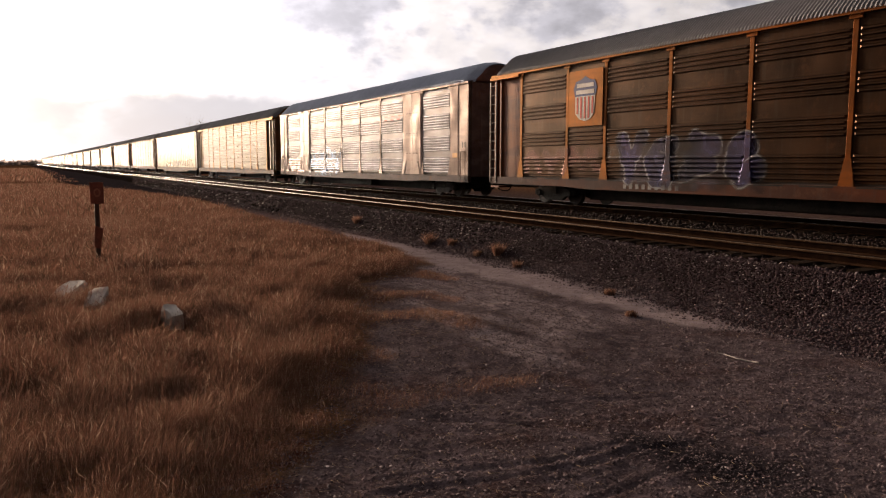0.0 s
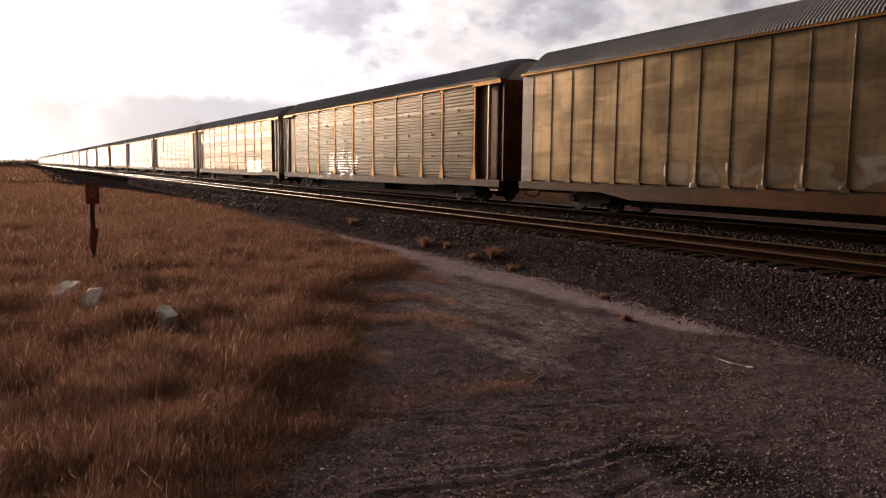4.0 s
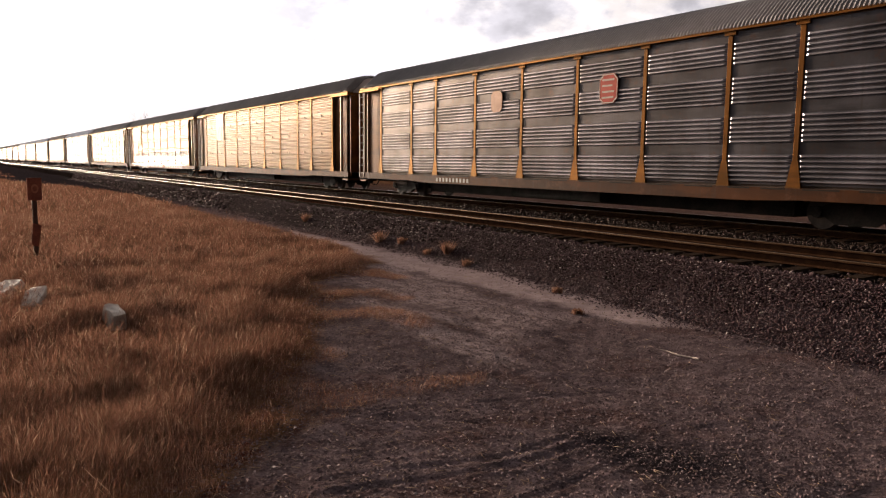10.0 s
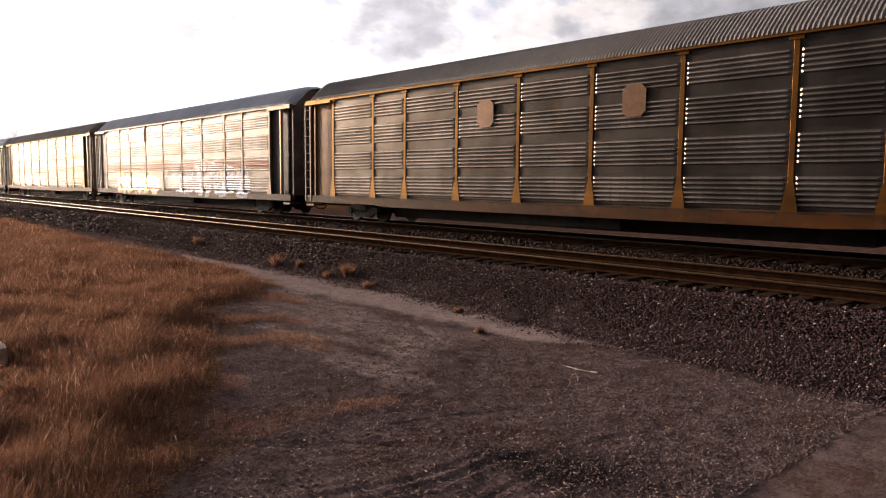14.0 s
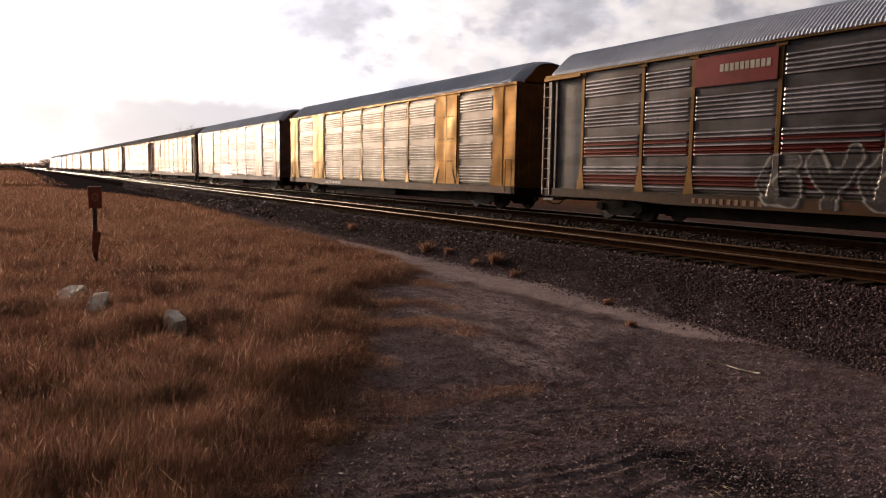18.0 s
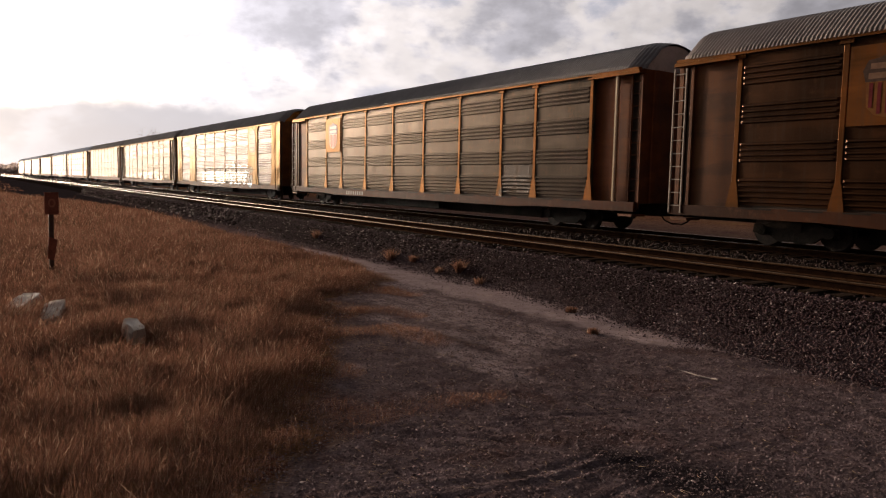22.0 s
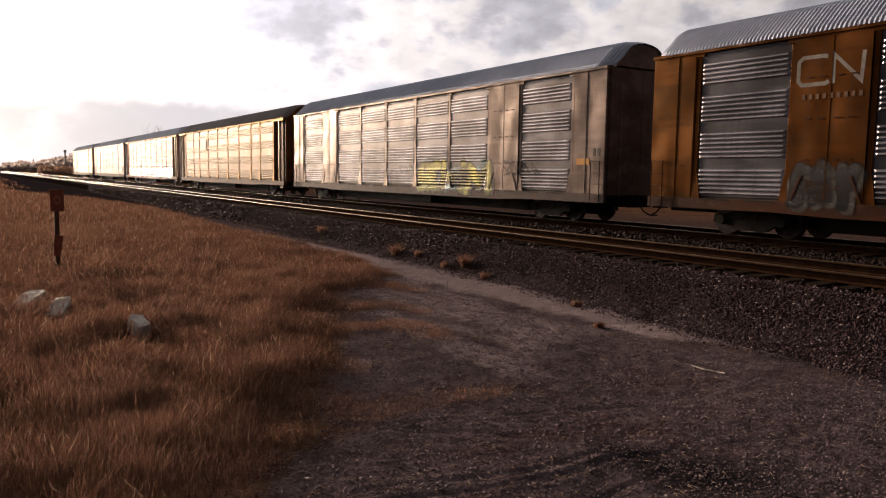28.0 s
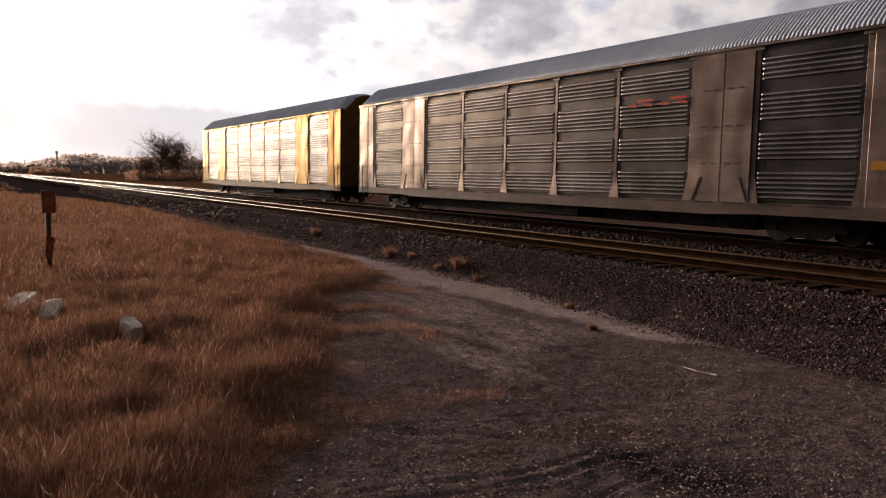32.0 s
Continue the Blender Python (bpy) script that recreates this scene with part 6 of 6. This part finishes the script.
# ---- beside the track ----
def build_marker():
    sign = tagged(new("marker_post"), "leaning brown marker post with a small plate in the grass", "sign post")
    sign.location = (1.47, 18.75, 0)
    rust = simple("rusty_sign", (0.17, 0.04, 0.022), (0.30, 0.085, 0.045), 5.0, 0.6, 0.0, 0.004)
    pale = simple("faded_mark", (0.34, 0.12, 0.06), (0.44, 0.18, 0.10), 9.0, 0.7, 0.0, 0.002)
    post = simple("post_wood", (0.055, 0.03, 0.022), (0.12, 0.065, 0.045), 6.0, 0.8, 0.0, 0.01)
    part("post", Geo().hexa([(-0.055, -0.045, -0.1), (0.045, -0.045, -0.1), (0.045, 0.045, -0.1), (-0.055, 0.045, -0.1), (-0.03, -0.045, 1.88), (0.07, -0.045, 1.88), (0.07, 0.045, 1.88), (-0.03, 0.045, 1.88)]), sign, "dark weathered post", post)
    plate = part("plate", Geo().box(-0.12, 0.17, -0.08, -0.05, 1.42, 1.92, 0.01), sign, "rust brown plate", rust)
    ring, k = Geo(), 12
    for r in (0.075, 0.045):
        ring.v += [(0.03 + r * math.sin(2 * math.pi * i / k), -0.0845, 1.68 + 1.35 * r * math.cos(2 * math.pi * i / k)) for i in range(k)]
    ring.f += [(i, (i + 1) % k, k + (i + 1) % k, k + i) for i in range(k)]
    part("plate_mark", ring, plate, "faded ring painted on the plate", pale)
    part("lower_marker", Geo().hexa([(-0.09, -0.075, 0.42), (0.05, -0.075, 0.38), (0.05, -0.05, 0.38), (-0.09, -0.05, 0.42), (-0.05, -0.075, 0.92), (0.13, -0.075, 0.86), (0.13, -0.05, 0.86), (-0.05, -0.05, 0.92)]), sign, "crooked lower plate", rust)


build_marker()
CONCRETE = simple("old_concrete", (0.66, 0.56, 0.46), (0.88, 0.80, 0.70), 5.0, 0.85, 0.0, 0.01)


def block(name, x, y, w, d, h, turn, label, tilt, lift):
    """A broken lump of concrete with chipped edges and a rough face."""
    bm = bmesh.new()
    bmesh.ops.create_cube(bm, size=1.0)
    bmesh.ops.subdivide_edges(bm, edges=bm.edges[:], cuts=7, use_grid_fill=True)
    bmesh.ops.scale(bm, vec=(w, d, h), verts=bm.verts)
    for v in bm.verts:
        q = Vector((v.co.x / w, v.co.y / d, v.co.z / h)) * 2
        round_off = max(0.0, q.length - 1.25) / 0.48
        v.co *= 1 - 0.06 * round_off
        v.co += (0.018 + 0.03 * round_off) * noise.noise_vector(v.co * 6 + Vector((x, y, 0))) + 0.008 * noise.noise_vector(v.co * 19 + Vector((y, x, 0)))
    me = bpy.data.meshes.new(name)
    bm.to_mesh(me)
    bm.free()
    me.materials.append(CONCRETE)
    ob = tagged(new(name, me), label, "block")
    ob.matrix_basis = pose(x, y, lift, tilt, 0, turn)


block("concrete_block", 1.78, 10.9, 0.20, 0.26, 0.36, 12, "pale weathered concrete block leaning in dry grass", -72, 0.16)
block("concrete_slab", 0.62, 14.1, 0.30, 0.16, 0.66, -34, "pale broken concrete slab lying in dry grass", -76, 0.15)
block("concrete_slab", 0.97, 13.1, 0.26, 0.15, 0.6, -22, "narrow pale broken concrete slab lying in dry grass", -70, 0.14)


def build_stick():
    g, pts = Geo(), [(7.37, 6.05, 0.035), (7.40, 5.97, 0.028), (7.39, 5.77, 0.022), (7.43, 5.60, 0.02), (7.43, 5.51, 0.03)]
    for (a, b), r in zip(zip(pts, pts[1:]), (0.005, 0.008, 0.009, 0.011)):
        g.tube(a, b, r, 7)
    wood = simple("bleached_wood", (0.42, 0.36, 0.31), (0.62, 0.55, 0.49), 20.0, 0.8, 0.0, 0.002)
    tagged(new("stick", g.mesh("stick", wood)), "short bleached stick lying on the dirt", "stick")


build_stick()


# ---- beyond the tracks ----
def branches(seed, height, spread, levels):
    """A leafless tree as tapered limbs: trunk boxes and twigs."""
    rng = random.Random(seed)
    trunk, crown = Geo(), Geo()

    def limb(g, a, way, length, r, level):
        steps = 3 if level < 2 else 2
        p, w = Vector(a), Vector(way)
        for i in range(steps):
            w = (w + Vector((rng.uniform(-1, 1), rng.uniform(-1, 1), rng.uniform(-0.3, 0.6))) * 0.22).normalized()
            q = p + w * (length / steps)
            g.tube(p, q, max(r * (1 - 0.22 * i), 0.011), 6 if level < 2 else 3)
            if level < levels:
                for _ in range(rng.choice((1, 2, 2)) + (level == 0) * 3):
                    side = Vector((rng.uniform(-1, 1), rng.uniform(-1, 1), rng.uniform(-0.15, 0.7))).normalized()
                    limb(crown, q, (w * 0.38 + side * spread).normalized(), length * rng.uniform(0.58, 0.84), r * 0.52, level + 1)
            p = q

    limb(trunk, (0, 0, -0.2), (0, 0, 1), height * 0.30, height * 0.013, 0)
    return trunk, crown


def leafy(name, low, high, scale, thin=0.4):
    """Thin twigs and leaves that let light through."""
    m, n = fresh(name)
    at = n.add("ShaderNodeTexCoord").outputs["Object"]
    c = n.mix(n.ramp(n.noise(at, scale, 5.0), 0.35, 0.65), low, high)
    dif, tra, mix = n.add("ShaderNodeBsdfDiffuse"), n.add("ShaderNodeBsdfTranslucent"), n.add("ShaderNodeMixShader")
    n.set(dif.inputs[0], c)
    n.set(tra.inputs[0], c)
    mix.inputs[0].default_value = thin
    n.set(mix.inputs[1], dif.outputs[0])
    n.set(mix.inputs[2], tra.outputs[0])
    n.set(n.add("ShaderNodeOutputMaterial").inputs[0], mix.outputs[0])
    return m


BARK = simple("bark", (0.10, 0.075, 0.06), (0.18, 0.14, 0.115), 3.0, 0.9, 0.0, 0.02)
TWIGS = leafy("twigs", (0.16, 0.12, 0.10), (0.26, 0.20, 0.17), 0.8)


def bare_tree(x, y, height, seed, spread, label, levels=5):
    trunk, crown = branches(seed, height, spread, levels)
    tree = tagged(new("bare_tree"), label, "tree")
    tree.location = (x, y, 0)
    part("trunk", trunk, tree, "", BARK)
    part("crown", crown, tree, "leafless twiggy crown", TWIGS)


bare_tree(49.0, 223, 21.0, 3, 0.95, "leafless dark spreading tree beyond the tracks", 5)
bare_tree(54.5, 226, 19.0, 8, 1.0, "leafless dark tree with bushy limbs beyond the tracks", 5)
bare_tree(60.0, 224, 16.0, 15, 1.0, "leafless rounded tree beyond the tracks", 4)
bare_tree(44.0, 221, 9.5, 5, 1.1, "low leafless bushy tree beyond the tracks", 5)


def leaves(name, places, sizes, material, seed):
    """Many small flat clumps of leaf and twig."""
    rng = np.random.RandomState(seed)
    k = len(places)
    a, b = rng.normal(size=(k, 3)), rng.normal(size=(k, 3))
    a, b = a / np.linalg.norm(a, axis=1, keepdims=True), b / np.linalg.norm(b, axis=1, keepdims=True)
    a, b = a * sizes[:, None], b * 0.7 * sizes[:, None]
    v = places[:, None] + np.stack([-a, -b, a, b], 1) * (0.7 + 0.6 * rng.rand(k, 4, 1))
    f = np.array([(0, 1, 2), (0, 2, 3)])[None] + 4 * np.arange(k)[:, None, None]
    return fast_mesh(name, v.reshape(-1, 3), f.reshape(-1, 3), material)


def build_far():
    rng = np.random.RandomState(40)
    # pale, thin foliage: the haze of distance is put into its colour
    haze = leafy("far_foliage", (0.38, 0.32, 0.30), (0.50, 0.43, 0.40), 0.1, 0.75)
    k = 42000
    x = -700 + 1300 * rng.rand(k)
    y = 800 + 90 * rng.rand(k)
    tall = 8.0 + 11.0 * lattice(x, y, 0.02, 41) ** 1.3 + 4.0 * lattice(x, y, 0.09, 42)
    tall *= np.where(lattice(x, y * 0, 0.012, 43) > 0.26, 1.0, 0.5)
    tall *= np.clip((x + 60) / 160, 0.35, 1.0)
    z = tall * rng.rand(k) ** 0.7
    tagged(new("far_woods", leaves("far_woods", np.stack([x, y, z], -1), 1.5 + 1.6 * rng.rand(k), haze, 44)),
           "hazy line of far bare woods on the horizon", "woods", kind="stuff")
    # a hedge and scrub beyond the tracks
    scrub = leafy("scrub", (0.24, 0.15, 0.11), (0.36, 0.24, 0.18), 1.0, 0.55)
    k = 16000
    y = np.concatenate([215 + 16 * rng.rand(k // 2), 290 + 20 * rng.rand(k - k // 2)])
    x = np.concatenate([40 + 34 * rng.rand(k // 2), 21 + 12 * rng.rand(k - k // 2)])
    z = 3.2 * rng.rand(k) * (0.4 + 0.8 * lattice(x, y, 0.25, 45))
    tagged(new("scrub", leaves("scrub", np.stack([x, y, z], -1), 0.15 + 0.3 * rng.rand(k), scrub, 46)),
           "low brown scrub beyond the tracks", "scrub", kind="stuff")
    # pale buildings on the horizon
    wall = simple("far_wall", (0.42, 0.40, 0.39), (0.55, 0.53, 0.51), 0.5, 0.9, 0.0, 0.01)
    slate = simple("far_roof", (0.10, 0.09, 0.09), (0.16, 0.15, 0.15), 0.5, 0.9, 0.0, 0.01)
    glass = simple("far_glass", (0.03, 0.03, 0.035), (0.06, 0.06, 0.07), 0.5, 0.3, 0.0, 0.001)
    for x, y, w, h in ((86, 760, 14, 4.5), (116, 740, 11, 4.0), (140, 755, 9, 3.4)):
        house = tagged(new("farmhouse"), "far pale farm building with a dark gabled roof", "house", "farm buildings on the horizon")
        house.location = (x, y, 0)
        part("wall", Geo().box(-w / 2, w / 2, -4, 4, -0.2, h), house, "", wall)
        part("roof", Geo().hexa([(-w / 2 - 0.4, -4.5, h), (w / 2 + 0.4, -4.5, h), (w / 2 + 0.4, 4.5, h), (-w / 2 - 0.4, 4.5, h), (-w / 2 - 0.4, -0.1, h + 3), (w / 2 + 0.4, -0.1, h + 3), (w / 2 + 0.4, 0.1, h + 3), (-w / 2 - 0.4, 0.1, h + 3)]), house, "", slate)
        for q in (-0.3, 0.0, 0.3):
            part("window", Geo().box(q * w - 0.6, q * w + 0.6, -4.08, -3.98, 1.2, 2.6), house, "", glass)
    mast = tagged(new("silo_tower"), "far slim grain tower on the horizon", "tower")
    mast.location = (78.5, 798, 0)
    g = Geo()
    g.tube((0, 0, -0.3), (0, 0, 18.5), 0.7, 12)
    part("shaft", g, mast, "", wall)
    part("cap", Geo().box(-1.1, 1.1, -1.1, 1.1, 18.5, 21.0, 0.3), mast, "", wall)


build_far()


# ---- plants at the foot of the ballast ----
def weed(x, y, h, seed):
    rng = np.random.RandomState(seed)
    k = 220
    h = 0.75 * h
    a = rng.rand(k) * 2 * np.pi
    r = 0.95 * h * rng.rand(k)
    base = np.stack([0.12 * np.cos(a) * rng.rand(k), 0.12 * np.sin(a) * rng.rand(k), 0 * a], -1)
    tip = np.stack([r * np.cos(a), r * np.sin(a), h * (0.35 + 0.65 * rng.rand(k))], -1)
    mid = 0.5 * (base + tip) + np.stack([0 * a, 0 * a, 0.12 * h * np.ones(k)], -1)
    b = rng.rand(k) * 6.3
    side = np.stack([np.cos(b), np.sin(b), 0 * b], -1) * 0.0045
    v = np.stack([base - side, base + side, mid - side, mid + side, tip], 1)
    f = np.array([(0, 1, 3), (0, 3, 2), (2, 3, 4)])[None] + 5 * np.arange(k)[:, None, None]
    ob = tagged(new("dry_weed", fast_mesh("dry_weed", v.reshape(-1, 3), f.reshape(-1, 3), GRASS)), "dry russet weed at the foot of the ballast", "weed", "weeds along the ballast")
    ob.location = (x, y, float(land(x, y)))


for i, (x, y, h) in enumerate([(10.05, 14.9, 0.5), (10.0, 18.3, 0.55), (9.7, 13.6, 0.28), (10.1, 17.2, 0.3), (10.4, 24.5, 0.45), (9.9, 15.6, 0.25), (9.2, 10.0, 0.18), (8.2, 8.4, 0.14)]):
    weed(x, y, h, 60 + i)


# ---- what moves ----
def run(t):
    """Metres that the train has gone by t seconds."""
    return 21.582 * t + 0.0375 * t * t


# small unsteadiness of the pace: seconds and metres held back
LAG = [(0, 0.36), (1, 0.42), (2, 0.07), (3, 0.0), (4.5, 0.0), (6, -0.02), (7, 0.2), (8, 0.28), (9, 0.3), (10, 0.3), (11, 0.4), (12, 0.5), (13, 0.38), (14.5, 0.4), (16, 0.18), (17, 0.15),
       (18, 0.34), (19, 0.25), (20, 0.2), (21, 0.11), (22, 0.2), (23, -0.15), (24, -0.4), (25, 0.0), (26.5, 0.15), (28, 0.26), (29, 0.45), (30, 0.7), (31, 0.75), (32, 0.86)]


SLACK = {16: 0.2, 19: 0.45, 22: 0.35}     # metres by which a wagon stands off the even spacing


def motions():
    for i, car in enumerate(WAGONS):
        at = -2.9 + 28.35 * (i + 0.5) + SLACK.get(i, 0.0)
        walk(car, [(t, pose(FAR_TRACK, at - run(t) + lag, RAIL_Z)) for t, lag in LAG])


motions()
